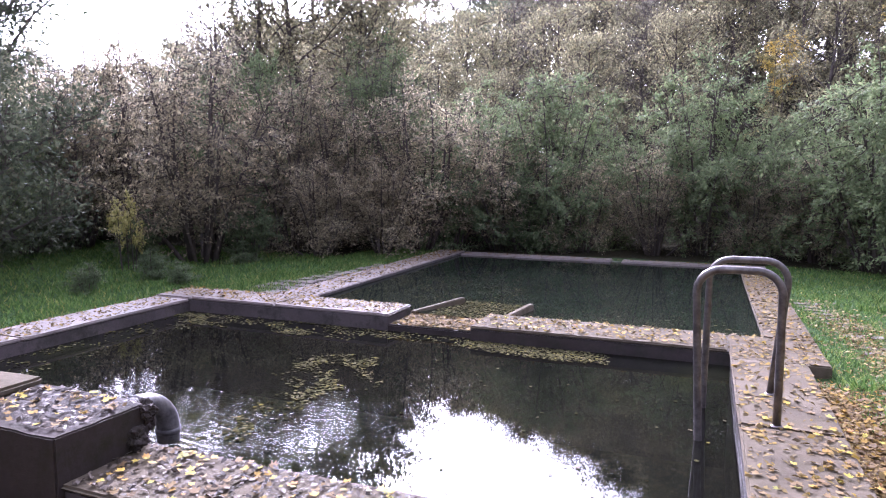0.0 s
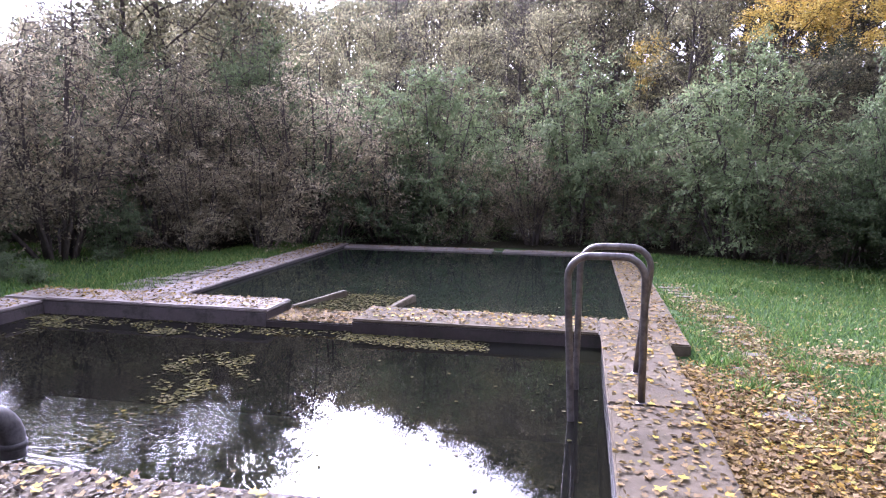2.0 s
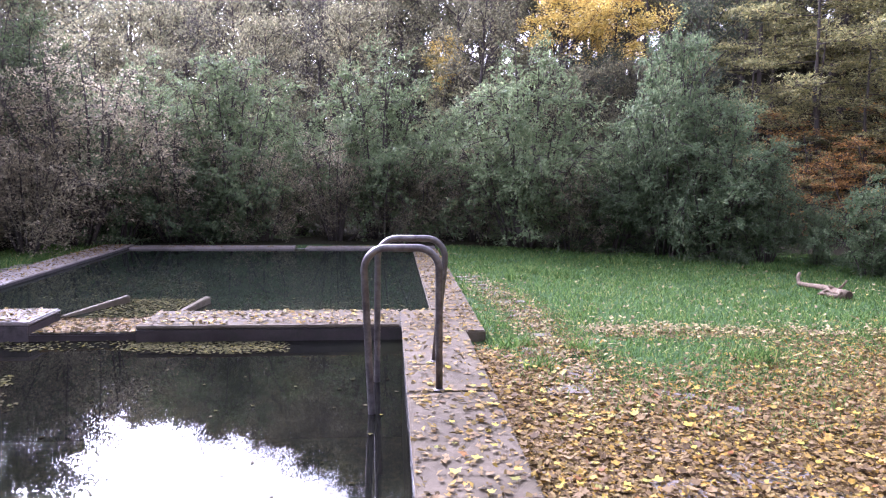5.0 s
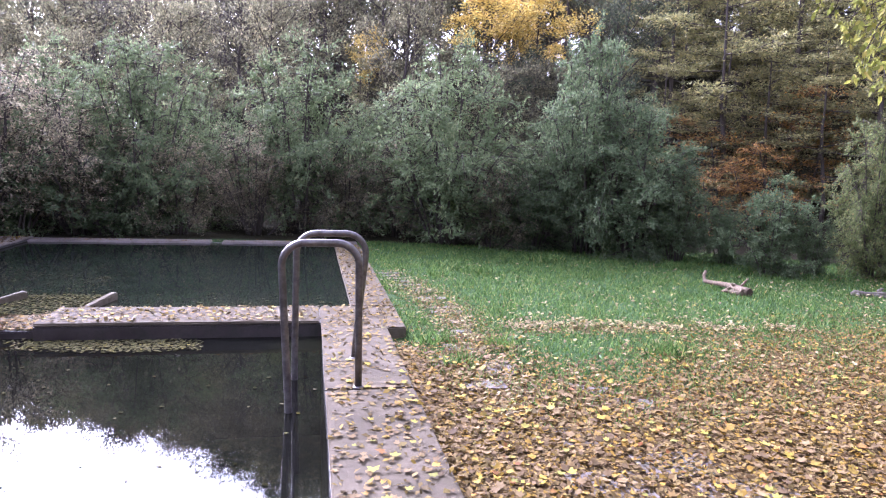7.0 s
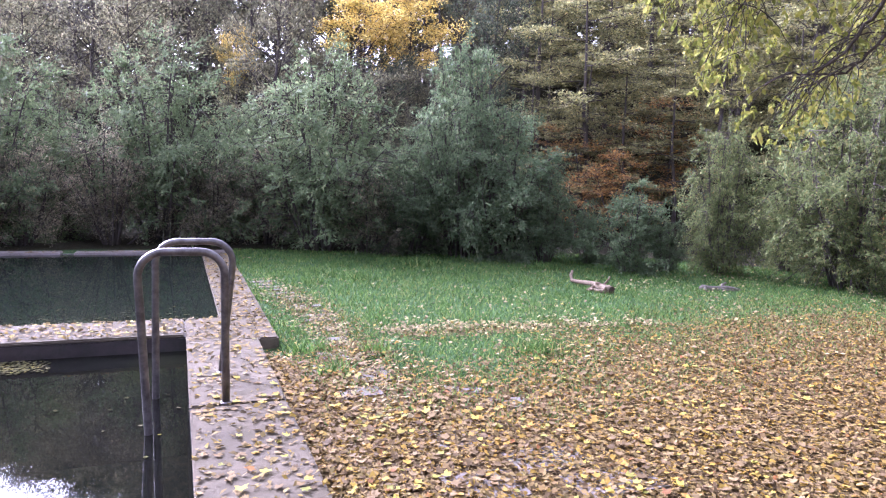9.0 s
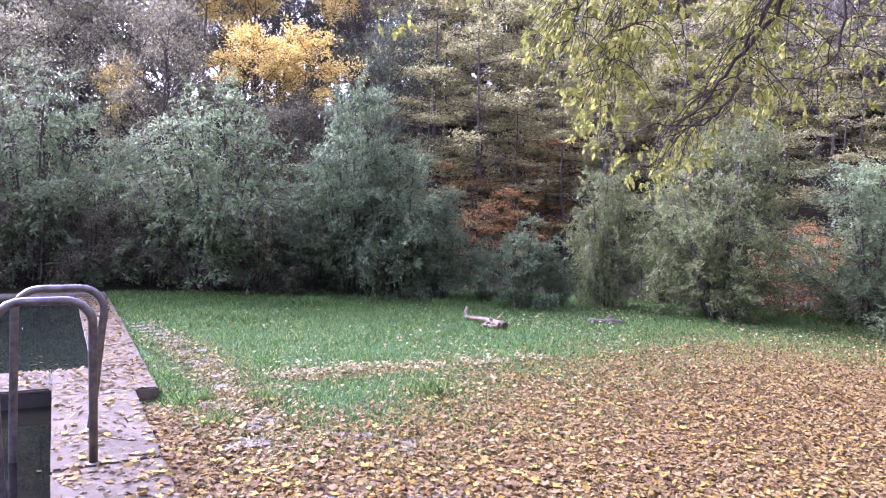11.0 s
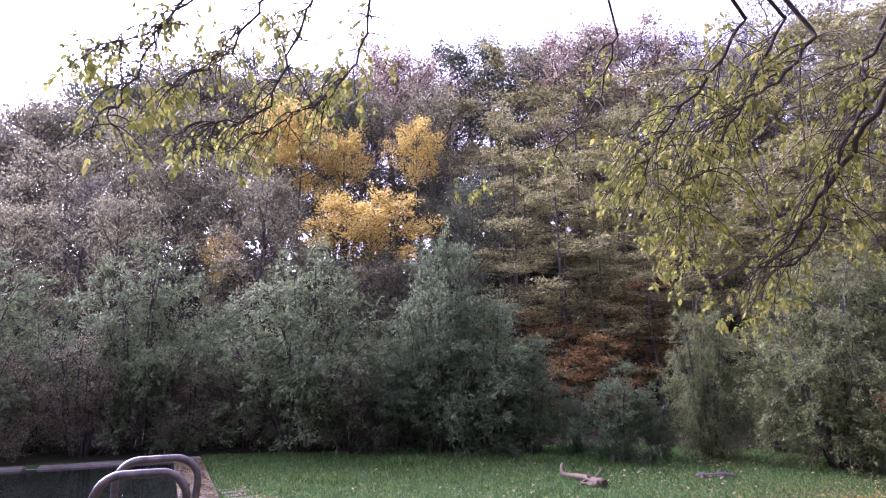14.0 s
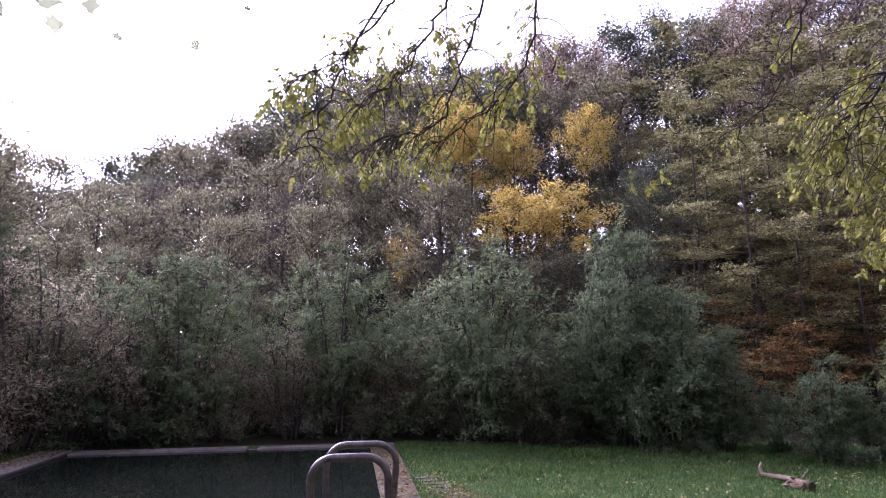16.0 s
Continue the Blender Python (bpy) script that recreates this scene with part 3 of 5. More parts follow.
def wall_run(name, label, boxes):
    """Basin wall below the coping: each box is x0, x1, y0, y1, top."""
    ob = structure(name, label, "wall")
    for i, (x0, x1, y0, y1, z) in enumerate(boxes):
        part("wall_face", slab_mesh("wall_face", x0, x1, y0, y1, -1.4, z, WETWALL if i in (0, 1, 2, 7) else WALLMAT, 0.01, 0.005, 20 + i, 0.6), ob)
    return ob


wall_run("pool_wall", "dark damp concrete walls of the basin",
         [(0.008, 0.5, -3.7, -0.0, -0.025), (0.292, 0.66, 0.02, 5.7, -0.03), (-2.195, 0.29, 0.006, 0.59, -0.025), (-5.95, -3.06, 0.056, 0.59, 0.0),
          (-5.98, -5.508, -3.7, 0.06, -0.025), (-4.85, -4.368, 0.59, 5.9, -0.025), (-4.4, 0.66, 5.67, 5.82, -0.095), (-3.08, -2.18, 0.06, 0.57, -0.075), (-5.6, 0.0, -3.68, -3.188, -0.025)])


def coping(name, label, slabs, mat=CONCRETE, bevel=0.012):
    """A run of coping: every slab is x0, x1, y0, y1, z0, z1."""
    ob = structure(name, label, "coping")
    for i, s in enumerate(slabs):
        part("slab", slab_mesh("slab", *s, mat, bevel, 0.005, len(name) + 7 * i, 0.3), ob)
    return ob


def cut(a, b, joints):
    e = [a] + joints + [b]
    return [(e[i] + (0.006 if i else 0), e[i + 1] - (0.006 if i < len(e) - 2 else 0)) for i in range(len(e) - 1)]


coping("coping_right", "pale worn concrete edge slabs beside the pool",
       [(0.0, 0.53, a, b, -0.025, 0.0 + 0.004 * (i % 2)) for i, (a, b) in enumerate(cut(-6.6, -0.26, [-5.2, -3.5, -1.745]))]
       + [(0.0, 0.53, -0.25, 0.6, -0.025, -0.003), (0.533, 0.688, -0.25, 0.6, -0.11, -0.001)]
       + [(0.283, 0.69, a, b, -0.03, 0.002 * (i % 3) - 0.004) for i, (a, b) in enumerate(cut(0.61, 5.36, [1.5, 2.45, 3.3, 4.4]))])
coping("coping_divider", "leaf-strewn concrete wall top between the two basins",
       [(a, b, 0.0, 0.6, -0.025, 0.0) for a, b in cut(-2.2, -0.006, [])])
coping("coping_landing", "broad pale concrete slab beside the overflow channel",
       [(a, b, 0.05, 0.6, -0.0, 0.03) for a, b in cut(-5.5, -3.055, [-4.4])], LITCONCRETE)
coping("coping_left", "pale concrete edging of the near basin",
       [(-6.0, -5.5, a, b, -0.025, 0.005) for a, b in cut(-3.7, 0.045, [-1.9])] + [(-6.0, -5.51, 0.05, 0.6, -0.005, 0.02)], LITCONCRETE)
coping("coping_far", "thin pale concrete edging round the far basin",
       [(-4.86, -4.36, a, b, -0.025, -0.005) for a, b in cut(0.61, 5.95, [1.9, 3.3, 4.6])]
       + [(-4.35, -1.68, 5.64, 5.95, -0.09, -0.018), (-1.5, 0.69, 5.63, 5.93, -0.09, -0.022)], LITCONCRETE)
coping("coping_front", "leaf-covered concrete edge at the front of the pool",
       [(a, b, -3.7, -3.18, -0.025, 0.0) for a, b in cut(-5.49, -0.006, [-4.2, -2.1])])

# sluice between the basins: two flared side walls and a leaf-choked sill
channel = thing("sluice_walls", "two low flared concrete walls of the overflow channel", "sluice", kind="structure")
for p, q, z0, z1 in (((-3.04, 0.58), (-2.72, 1.27), -0.035, 0.02), ((-2.03, 0.6), (-1.92, 1.2), -0.012, 0.02)):
    bm = bmesh.new()
    d = Vector((q[0] - p[0], q[1] - p[1])).normalized()
    nx, ny = -d.y * 0.032, d.x * 0.032
    ring = []
    for (x, y), z in ((p, z0), (q, z1)):
        ring += [bm.verts.new((x + nx, y + ny, -0.9)), bm.verts.new((x - nx, y - ny, -0.9)), bm.verts.new((x - nx, y - ny, z)), bm.verts.new((x + nx, y + ny, z))]
    for f in ((0, 1, 2, 3), (7, 6, 5, 4), (0, 4, 5, 1), (1, 5, 6, 2), (2, 6, 7, 3), (3, 7, 4, 0)):
        bm.faces.new([ring[i] for i in f])
    bmesh.ops.recalc_face_normals(bm, faces=bm.faces)
    bmesh.ops.bevel(bm, geom=list(bm.edges), offset=0.01, segments=2, affect="EDGES")
    me = bpy.data.meshes.new("wing_wall")
    bm.to_mesh(me)
    bm.free()
    me.materials.append(CONCRETE)
    part("wing_wall", me, channel)


# ---- ladder ----
def ladder():
    ob = thing("pool_ladder", "weathered grey steel pool ladder with two bent tube rails", "ladder", at=(0.2, -1.42, 0))
    for y, foot, bend, inner, low, crest in ((-1.717, 0.194, 0.187, -0.25, -0.208, 0.862), (-1.115, 0.206, 0.272, -0.18, -0.188, 0.854)):
        r = 0.13
        cz = crest - r
        pts = [(foot, 0.0), (foot + (bend - foot) * 0.5, 0.37), (bend, cz - 0.02)]
        pts += [(bend - r + r * math.cos(a), cz + r * math.sin(a)) for a in np.linspace(0.15, math.pi / 2, 7)]
        pts += [(inner + r + r * math.cos(a), cz + r * math.sin(a)) for a in np.linspace(math.pi / 2, math.pi - 0.05, 7)]
        pts += [(inner + (low - inner) * 0.4, 0.4), (low, -0.12), (low + 0.02, -0.8)]
        path = [((x - 0.2, y + 1.42, z), 0.022) for x, z in pts]
        vs, fs = tubes([path], 14)
        rail = part("handrail", smooth(mesh_of("handrail", vs, fs, STEEL)), ob)
        vs, fs = tubes([[((foot - 0.2, y + 1.42, -0.003), 0.032), ((foot - 0.2, y + 1.42, 0.008), 0.032), ((foot - 0.2, y + 1.42, 0.014), 0.024)]], 14)
        part("foot_collar", mesh_of("foot_collar", vs, fs, STEEL), rail)
    for z in (-0.3, -0.55):
        vs, fs = tubes([[((-0.4, -0.3, z), 0.018), ((-0.4, 0.3, z), 0.018)]], 10)
        part("rung", smooth(mesh_of("rung", vs, fs, STEEL)), ob)


ladder()

# ---- inlet block and pipe ----
blk = thing("inlet_block", "dark weathered concrete inlet block covered with leaves", "block", at=(-3.4, -3.44, 0))
part("block_body", slab_mesh("block_body", -0.62, 0.58, -0.278, 0.25, -0.42, 0.22, BLOCK, 0.008, 0.01, 3, 0.05), blk)
tagged(new("stone_slab", slab_mesh("stone_slab", -4.1, -3.55, -3.66, -3.2, 0.222, 0.27, CONCRETE, 0.015, 0.008, 9, 0.2)), "flat grey stone slab lying on the inlet block", "slab")

for k, (x, y, z, r0) in enumerate(((0.5, 0.27, 0.1, 0.07), (0.56, 0.24, 0.17, 0.055), (0.38, 0.28, 0.06, 0.06), (0.58, 0.16, 0.06, 0.06))):
    bm = bmesh.new()
    bmesh.ops.create_icosphere(bm, subdivisions=4, radius=1)
    for v in bm.verts:
        n0 = v.co.copy()
        v.co *= r0 * (0.95 + 0.5 * noise.noise(n0 * 1.5 + Vector((k * 4.1, 0, 0))) + 0.22 * noise.noise(n0 * 5 + Vector((0, k * 3.0, 0))) + 0.08 * noise.noise(n0 * 14))
        v.co += Vector((x, y, z))
    me = bpy.data.meshes.new("rubble")
    bm.to_mesh(me)
    bm.free()
    me.materials.append(BLOCK)
    part("rubble", me, blk, "broken lumps round the pipe hole")
pipe = thing("inlet_pipe", "grey bent inlet pipe over the pool edge", "pipe", at=(-2.98, -3.12, 0.14))
arc = [((0.0, -0.1, 0.0), 0.062), ((0.0, 0.02, 0.0), 0.062)]
arc += [((0.0 + 0.02 * i / 7, 0.04 + 0.16 * math.sin(math.pi / 2 * i / 7), -0.16 + 0.16 * math.cos(math.pi / 2 * i / 7)), 0.062) for i in range(8)]
arc += [((0.02, 0.2, -0.2), 0.062), ((0.02, 0.2, -0.25), 0.062)]
vs, fs = tubes([arc], 18)
part("elbow", smooth(mesh_of("elbow", vs, fs, PIPE)), pipe)
for p, q in (((0.0, -0.01, 0.0), (0.0, 0.035, 0.0)), ((0.02, 0.2, -0.17), (0.02, 0.2, -0.2))):
    vs, fs = tubes([[(p, 0.068), (q, 0.068)]], 18)
    part("socket_ring", smooth(mesh_of("socket_ring", vs, fs, PIPE)), pipe)


# ---- fallen leaves and grass ----
def maple_leaves(rng, pos, size, lift=0.25, flat=0.35):
    """Five-lobed leaves lying about: returns faces of ten corners."""
    ang = np.array([-90, -55, -20, 10, 45, 65, 90, 115, 135, 170, 200, 235]) * math.pi / 180
    rad = np.array([0.3, 0.5, 0.74, 0.52, 0.88, 0.58, 1.0, 0.58, 0.88, 0.52, 0.74, 0.5])
    k = len(pos)
    sx = rng.uniform(0.75, 1.1, (k, 1))
    x = (np.cos(ang) * rad)[None] * sx
    y = (np.sin(ang) * rad)[None] * rng.uniform(0.85, 1.15, (k, 1))
    curl = rng.uniform(-0.1, lift, (k, 1))
    fold = rng.uniform(-0.15, lift, (k, 1))
    z = curl * (x ** 2 + y ** 2) + fold * np.abs(x)
    s = (size * rng.uniform(0.6, 1.25, k))[:, None] * 0.5
    p = np.stack([x * s, y * s, z * s], axis=2)
    a = rng.uniform(0, 2 * math.pi, k)
    tx, ty = rng.normal(0, flat, k), rng.normal(0, flat, k)
    ca, sa_ = np.cos(a), np.sin(a)
    R = np.zeros((k, 3, 3))
    R[:, 0, 0], R[:, 0, 1], R[:, 1, 0], R[:, 1, 1], R[:, 2, 2] = ca, -sa_, sa_, ca, 1
    T = np.zeros((k, 3, 3))
    T[:, 0, 0] = T[:, 1, 1] = T[:, 2, 2] = 1
    T[:, 2, 0], T[:, 2, 1], T[:, 0, 2], T[:, 1, 2] = tx, ty, -tx, -ty
    p = np.einsum("kij,knj->kni", R, p)
    p = np.einsum("kij,knj->kni", T, p)
    low = np.minimum(p[:, :, 2].min(axis=1), 0)
    p += pos[:, None, :]
    p[:, :, 2] -= low[:, None] * 0.8
    return p


def stuff(name, co, mat, label, category):
    return tagged(new(name, loose_faces(name, co, mat)), label, category, kind="stuff")


def scatter(rng, count, x0, x1, y0, y1, z, keep=None):
    p = np.column_stack([rng.uniform(x0, x1, count), rng.uniform(y0, y1, count), np.full(count, z)])
    if keep is not None:
        p = p[rng.uniform(0, 1, count) < keep(p[:, 0], p[:, 1])]
    return p


rng = np.random.default_rng(11)


def clumpy(x, y, s=1.7, seed=0.0):
    return np.array([0.5 + 0.9 * noise.noise((a * s, b * s, seed)) for a, b in zip(x, y)]).clip(0, 1)


def lift_to_land(p, up=0.012):
    p[:, 2] = [land(a, b) + up for a, b in p[:, :2]]
    return p


def leaf_ground(x, y):
    return litter_share(x, y) * (0.55 + 0.45 * clumpy(x, y)) * np.interp(x - y, [3.5, 6.5], [1.0, 0.8]) * np.where((x < 0.7) & (y > -0.27), 0, 1) * (1 - 0.55 * np.exp(-(((x - 1.5) / 0.45) ** 2) - ((y + 3.0) / 0.5) ** 2)) * (1 - 0.5 * np.exp(-(((x - 1.15) / 0.2) ** 2) - ((y + 1.7) / 0.5) ** 2))


def small_leaves(rng, pos, size):
    """Narrow curled leaves of four corners."""
    k = len(pos)
    a = rng.uniform(0, 2 * math.pi, k)
    s_ = size * rng.uniform(0.5, 1.5, k) * 0.5
    w = rng.uniform(0.35, 0.75, k)
    u = np.column_stack([np.cos(a), np.sin(a), rng.normal(0, 0.26, k)])
    v = np.column_stack([-np.sin(a), np.cos(a), rng.normal(0, 0.3, k)])
    out = []
    for p, q, h in ((-1, 0, 0.0), (0.1, -1, 0.5), (1, 0.1, 0.1), (-0.1, 1, 0.5)):
        o = pos + u * (p * s_)[:, None] + v * (q * s_ * w)[:, None]
        o[:, 2] += s_ * h * rng.uniform(0.0, 0.8, k)
        out.append(o)
    out = np.stack(out, axis=1)
    out[:, :, 2] -= (out[:, :, 2].min(axis=1) - pos[:, 2])[:, None] * 0.8
    return out


g = scatter(rng, 32000, 0.52, 5.5, -5.0, 0.8, 0, lambda x, y: leaf_ground(x, y) * clumpy(x, y, 3.0, 12.0) * np.interp(x, [2.6, 5.0], [1, 0.3]))
stuff("leaf_litter", maple_leaves(rng, lift_to_land(g, 0.014), 0.042, 0.5, 0.14), FALLEN, "yellow and tan fallen maple leaves on the ground", "fallen leaves")
g = scatter(rng, 290000, 0.52, 10.5, -4.6, 2.2, 0, lambda x, y: leaf_ground(x, y) * 0.85)
near_g = scatter(rng, 150000, 0.52, 7.0, -4.6, -0.4, 0, lambda x, y: leaf_ground(x, y))
stuff("fine_leaf_litter", small_leaves(rng, lift_to_land(near_g, 0.012), 0.029), FALLEN, "fine tan, brown and yellow leaf litter", "fallen leaves")
stuff("small_leaf_litter", small_leaves(rng, lift_to_land(g, 0.008), 0.03), FALLEN_DULL, "small curled brown and tan leaves covering the ground", "fallen leaves")
g = scatter(rng, 13000, 1.5, 4.4, -0.85, 0.45, 0, lambda x, y: np.exp(-(((y + 0.12 + 0.075 * (x - 2)) / 0.2) ** 2)) * clumpy(x, y, 4.5, 71.0) ** 2)
stuff("leaf_strip", small_leaves(rng, lift_to_land(g, 0.022), 0.034), STRAWLEAF, "band of pale dry leaves lying in the lawn", "fallen leaves")
g = scatter(rng, 14000, 0.6, 1.8, -2.2, 2.9, 0, lambda x, y: np.exp(-(((x - 1.2 + 0.035 * (y + 0.2) ** 2) / 0.17) ** 2)) * clumpy(x, y, 4.5, 81.0) ** 2)
stuff("path_leaves", small_leaves(rng, lift_to_land(g, 0.02), 0.032), STRAWLEAF, "pale dry leaf crumbs trodden into the path", "fallen leaves")
g = scatter(rng, 15000, 0.75, 10, -1.8, 5.2, 0, lambda x, y: 0.6 * clumpy(x, y, 0.8, 4.0) ** 1.5 * np.clip((4.5 - y) / 4, 0.12, 1))
stuff("leaves_on_lawn", small_leaves(rng, lift_to_land(g, 0.03), 0.036), STRAWLEAF, "scattered pale fallen leaves on the lawn", "fallen leaves")
g = np.concatenate([scatter(rng, 1300, 0.02, 0.52, -5.4, -0.3, 0.006, lambda x, y: 1.1 * clumpy(x, y, 3.5, 1.0) ** 2.5 + 0.03),
                    scatter(rng, 170, 0.02, 0.67, -0.25, 0.6, 0.004), scatter(rng, 420, 0.3, 0.67, 0.6, 5.3, 0.004)])
stuff("leaves_on_deck", maple_leaves(rng, g, 0.054, 0.4, 0.08), PALEFALLEN, "curled tan and yellow leaves on the concrete edge", "fallen leaves")
g = np.concatenate([scatter(rng, 260, -4.3, 0.6, 5.66, 5.92, -0.016), scatter(rng, 330, -2.18, 0.0, 0.03, 0.58, 0.006), scatter(rng, 420, -5.9, -3.08, 0.08, 0.57, 0.036), scatter(rng, 220, -5.97, -5.53, -3.6, 0.0, 0.012),
                    scatter(rng, 350, -4.84, -4.38, 0.62, 5.9, 0.002)])
stuff("leaves_on_divider", maple_leaves(rng, g, 0.05, 0.4, 0.1), PALEFALLEN, "leaves strewn along the concrete wall tops", "fallen leaves")
g = np.concatenate([scatter(rng, 1800, -2.8, 0.0, -3.68, -3.2, 0.006), scatter(rng, 560, -3.95, -2.84, -3.67, -3.2, 0.23)])
stuff("wet_leaf_fragments", small_leaves(rng, g, 0.03), WETBITS, "flat wet grey-brown leaf fragments on the front edge", "leaf fragments")
g = np.concatenate([scatter(rng, 950, -2.8, 0.0, -3.68, -3.2, 0.006, lambda x, y: 0.05 + 0.4 * clumpy(x, y, 3.0, 61.0) ** 1.5), scatter(rng, 60, -3.95, -2.84, -3.67, -3.2, 0.232)])
stuff("leaves_on_front_edge", maple_leaves(rng, g, 0.06, 0.55, 0.14), PALEFALLEN, "large tan and yellow maple leaves on the front edge", "fallen leaves")


g = np.concatenate([scatter(rng, 1500, 0.01, 0.52, -5.0, -0.3, 0.005, lambda x, y: 0.25 + 0.75 * clumpy(x, y, 3.0, 15.0)), scatter(rng, 300, 0.02, 0.67, -0.25, 0.6, 0.003), scatter(rng, 900, 0.3, 0.67, 0.6, 5.3, 0.004), scatter(rng, 700, -2.18, 0.0, 0.02, 0.58, 0.005),
                    scatter(rng, 900, -5.95, -3.08, 0.08, 0.57, 0.034), scatter(rng, 700, -5.97, -5.53, -3.6, 0.0, 0.01), scatter(rng, 900, -4.84, -4.38, 0.62, 5.9, 0.0)])
stuff("leaf_bits", small_leaves(rng, g, 0.035), FALLEN_DULL, "small brown leaf fragments on the concrete", "leaf fragments")
g = np.concatenate([scatter(rng, 260, 0.05, 0.5, -5.2, -0.3, 0.012, lambda x, y: clumpy(x, y, 3.2, 51.0) ** 2), scatter(rng, 300, -2.7, -0.1, -3.65, -3.22, 0.014, lambda x, y: clumpy(x, y, 3.0, 52.0) ** 1.6), scatter(rng, 40, -3.6, -2.86, -3.65, -3.22, 0.232, lambda x, y: clumpy(x, y, 4.0, 53.0)), scatter(rng, 60, -2.15, -0.1, 0.05, 0.56, 0.01)])
stuff("large_yellow_leaves", maple_leaves(rng, g, 0.064, 0.4, 0.08), GOLDFALLEN, "large yellow and green maple leaves on the concrete", "fallen leaves")


g = scatter(rng, 5200, 0.55, 3.4, -4.6, -0.7, 0, lambda x, y: leaf_ground(x, y) * clumpy(x, y, 2.2, 21.0) * np.clip(1.25 - x * 0.28, 0.15, 1))
stuff("pale_maple_leaves", maple_leaves(rng, lift_to_land(g, 0.02), 0.06, 0.6, 0.14), PALEFALLEN, "large dry pinkish-tan maple leaves in the litter", "fallen leaves")
g = scatter(rng, 5200, 0.55, 4.2, -4.6, -0.5, 0, lambda x, y: leaf_ground(x, y) * clumpy(x, y, 2.6, 31.0) ** 3 * np.clip(1.3 - x * 0.25, 0.15, 1))
stuff("yellow_maple_leaves", maple_leaves(rng, lift_to_land(g, 0.024), 0.058, 0.6, 0.14), GOLDFALLEN, "large yellow and greenish maple leaves in the litter", "fallen leaves")
g = scatter(rng, 75000, -8.0, 11.0, -11.0, -3.75, 0, lambda x, y: (0.35 + 0.65 * clumpy(x, y, 0.9, 41.0)) * np.where((x > -0.03) & (y > -6.65) & ((x < 0.56) | (y > -4.55)), 0, 1) * np.where((x < -2.6) & (y > -4.4), 0.3, 1))
stuff("outer_leaf_litter", small_leaves(rng, lift_to_land(g, 0.01), 0.055), FALLEN_DULL, "brown and yellow leaf litter under the trees", "fallen leaves")


def blob(cx, cy, rx, ry, tilt=0.0):
    def f(x, y):
        c, s = math.cos(tilt), math.sin(tilt)
        u, v = (x - cx) * c + (y - cy) * s, -(x - cx) * s + (y - cy) * c
        return np.clip(1.3 - (u / rx) ** 2 - (v / ry) ** 2, 0, 1)
    return f


WZ = -0.131
float_sets = [
    scatter(rng, 1500, -3.04, -2.21, 0.07, 0.6, -0.07), scatter(rng, 1500, -2.85, -2.0, 0.55, 1.4, -0.046),
    scatter(rng, 900, -3.4, -2.0, -0.25, 0.1, WZ, lambda x, y: clumpy(x, y, 4, 2.0) ** 2 * 1.3),
    scatter(rng, 2600, -2.3, -0.9, -0.5, -0.02, WZ, lambda x, y: blob(-1.6, -0.15, 0.75, 0.22, -0.1)(x, y)),
    scatter(rng, 3600, -3.5, -2.2, -2.0, -0.8, WZ, lambda x, y: blob(-2.85, -1.3, 0.42, 0.55, 0.5)(x, y) * clumpy(x, y, 5, 3.0) ** 3 * 2.2),
    scatter(rng, 2600, -3.2, -2.3, -2.9, -1.5, WZ, lambda x, y: blob(-2.75, -2.2, 0.16, 0.75, 0.0)(x, y) * clumpy(x, y, 5, 5.0) ** 3 * 2.2),
    scatter(rng, 3200, -5.5, -3.2, -0.45, 0.05, WZ, lambda x, y: clumpy(x, y, 4, 6.0) ** 2.2 * 1.4),
    scatter(rng, 800, -5.5, -4.9, -2.6, 0.0, WZ, lambda x, y: clumpy(x, y, 4, 7.0) ** 2.2 * 1.5),
    scatter(rng, 1700, -4.2, -1.6, 1.0, 3.6, -0.046, lambda x, y: blob(-2.9, 2.2, 0.95, 1.1)(x, y) * clumpy(x, y, 2.5, 8.0)),
    scatter(rng, 300, -4.3, 0.25, 0.65, 3.0, -0.046, lambda x, y: 0.25 + 0.5 * (x > -0.9)),
    scatter(rng, 420, -2.0, 0.27, 0.63, 1.6, -0.046, lambda x, y: np.clip((1.6 - y) / 0.9, 0, 1) * 0.8),
    scatter(rng, 130, -2.4, -0.05, -3.0, -0.5, WZ, lambda x, y: 0.25 + 0.4 * (x > -0.5)),
]
g = scatter(rng, 900, -3.03, -2.22, 0.06, 0.62, -0.062)
stuff("leaves_on_sill", maple_leaves(rng, g, 0.055, 0.5, 0.2), PALEFALLEN, "pale leaves choking the overflow channel", "fallen leaves")
stuff("floating_leaves", maple_leaves(rng, np.concatenate(float_sets), 0.038, 0.2, 0.03), FLOATLEAF, "mats of drowned yellow-brown leaves floating on the water", "floating leaves")


def blades(rng, p, h, w):
    k = len(p)
    a = rng.uniform(0, 2 * math.pi, k)
    sx, sy = np.cos(a) * w, np.sin(a) * w
    hh = h * rng.uniform(0.5, 1.3, k)
    lean = rng.normal(0, 0.7, (k, 2)) * hh[:, None]
    o = np.zeros((k, 3, 3))
    o[:, 0] = p + np.column_stack([sx, sy, np.full(k, -0.01)])
    o[:, 1] = p - np.column_stack([sx, sy, np.full(k, 0.01)])
    o[:, 2] = p + np.column_stack([lean, hh])
    return o


TUFTS = [(1.75, 3.1, 0.22), (2.1, 2.75, 0.25), (1.5, 2.6, 0.15), (0.85, -0.5, 0.16), (0.95, -1.15, 0.12), (2.6, -1.0, 0.2), (1.35, -0.7, 0.14), (3.4, 3.9, 0.3), (5.2, 3.3, 0.25)]


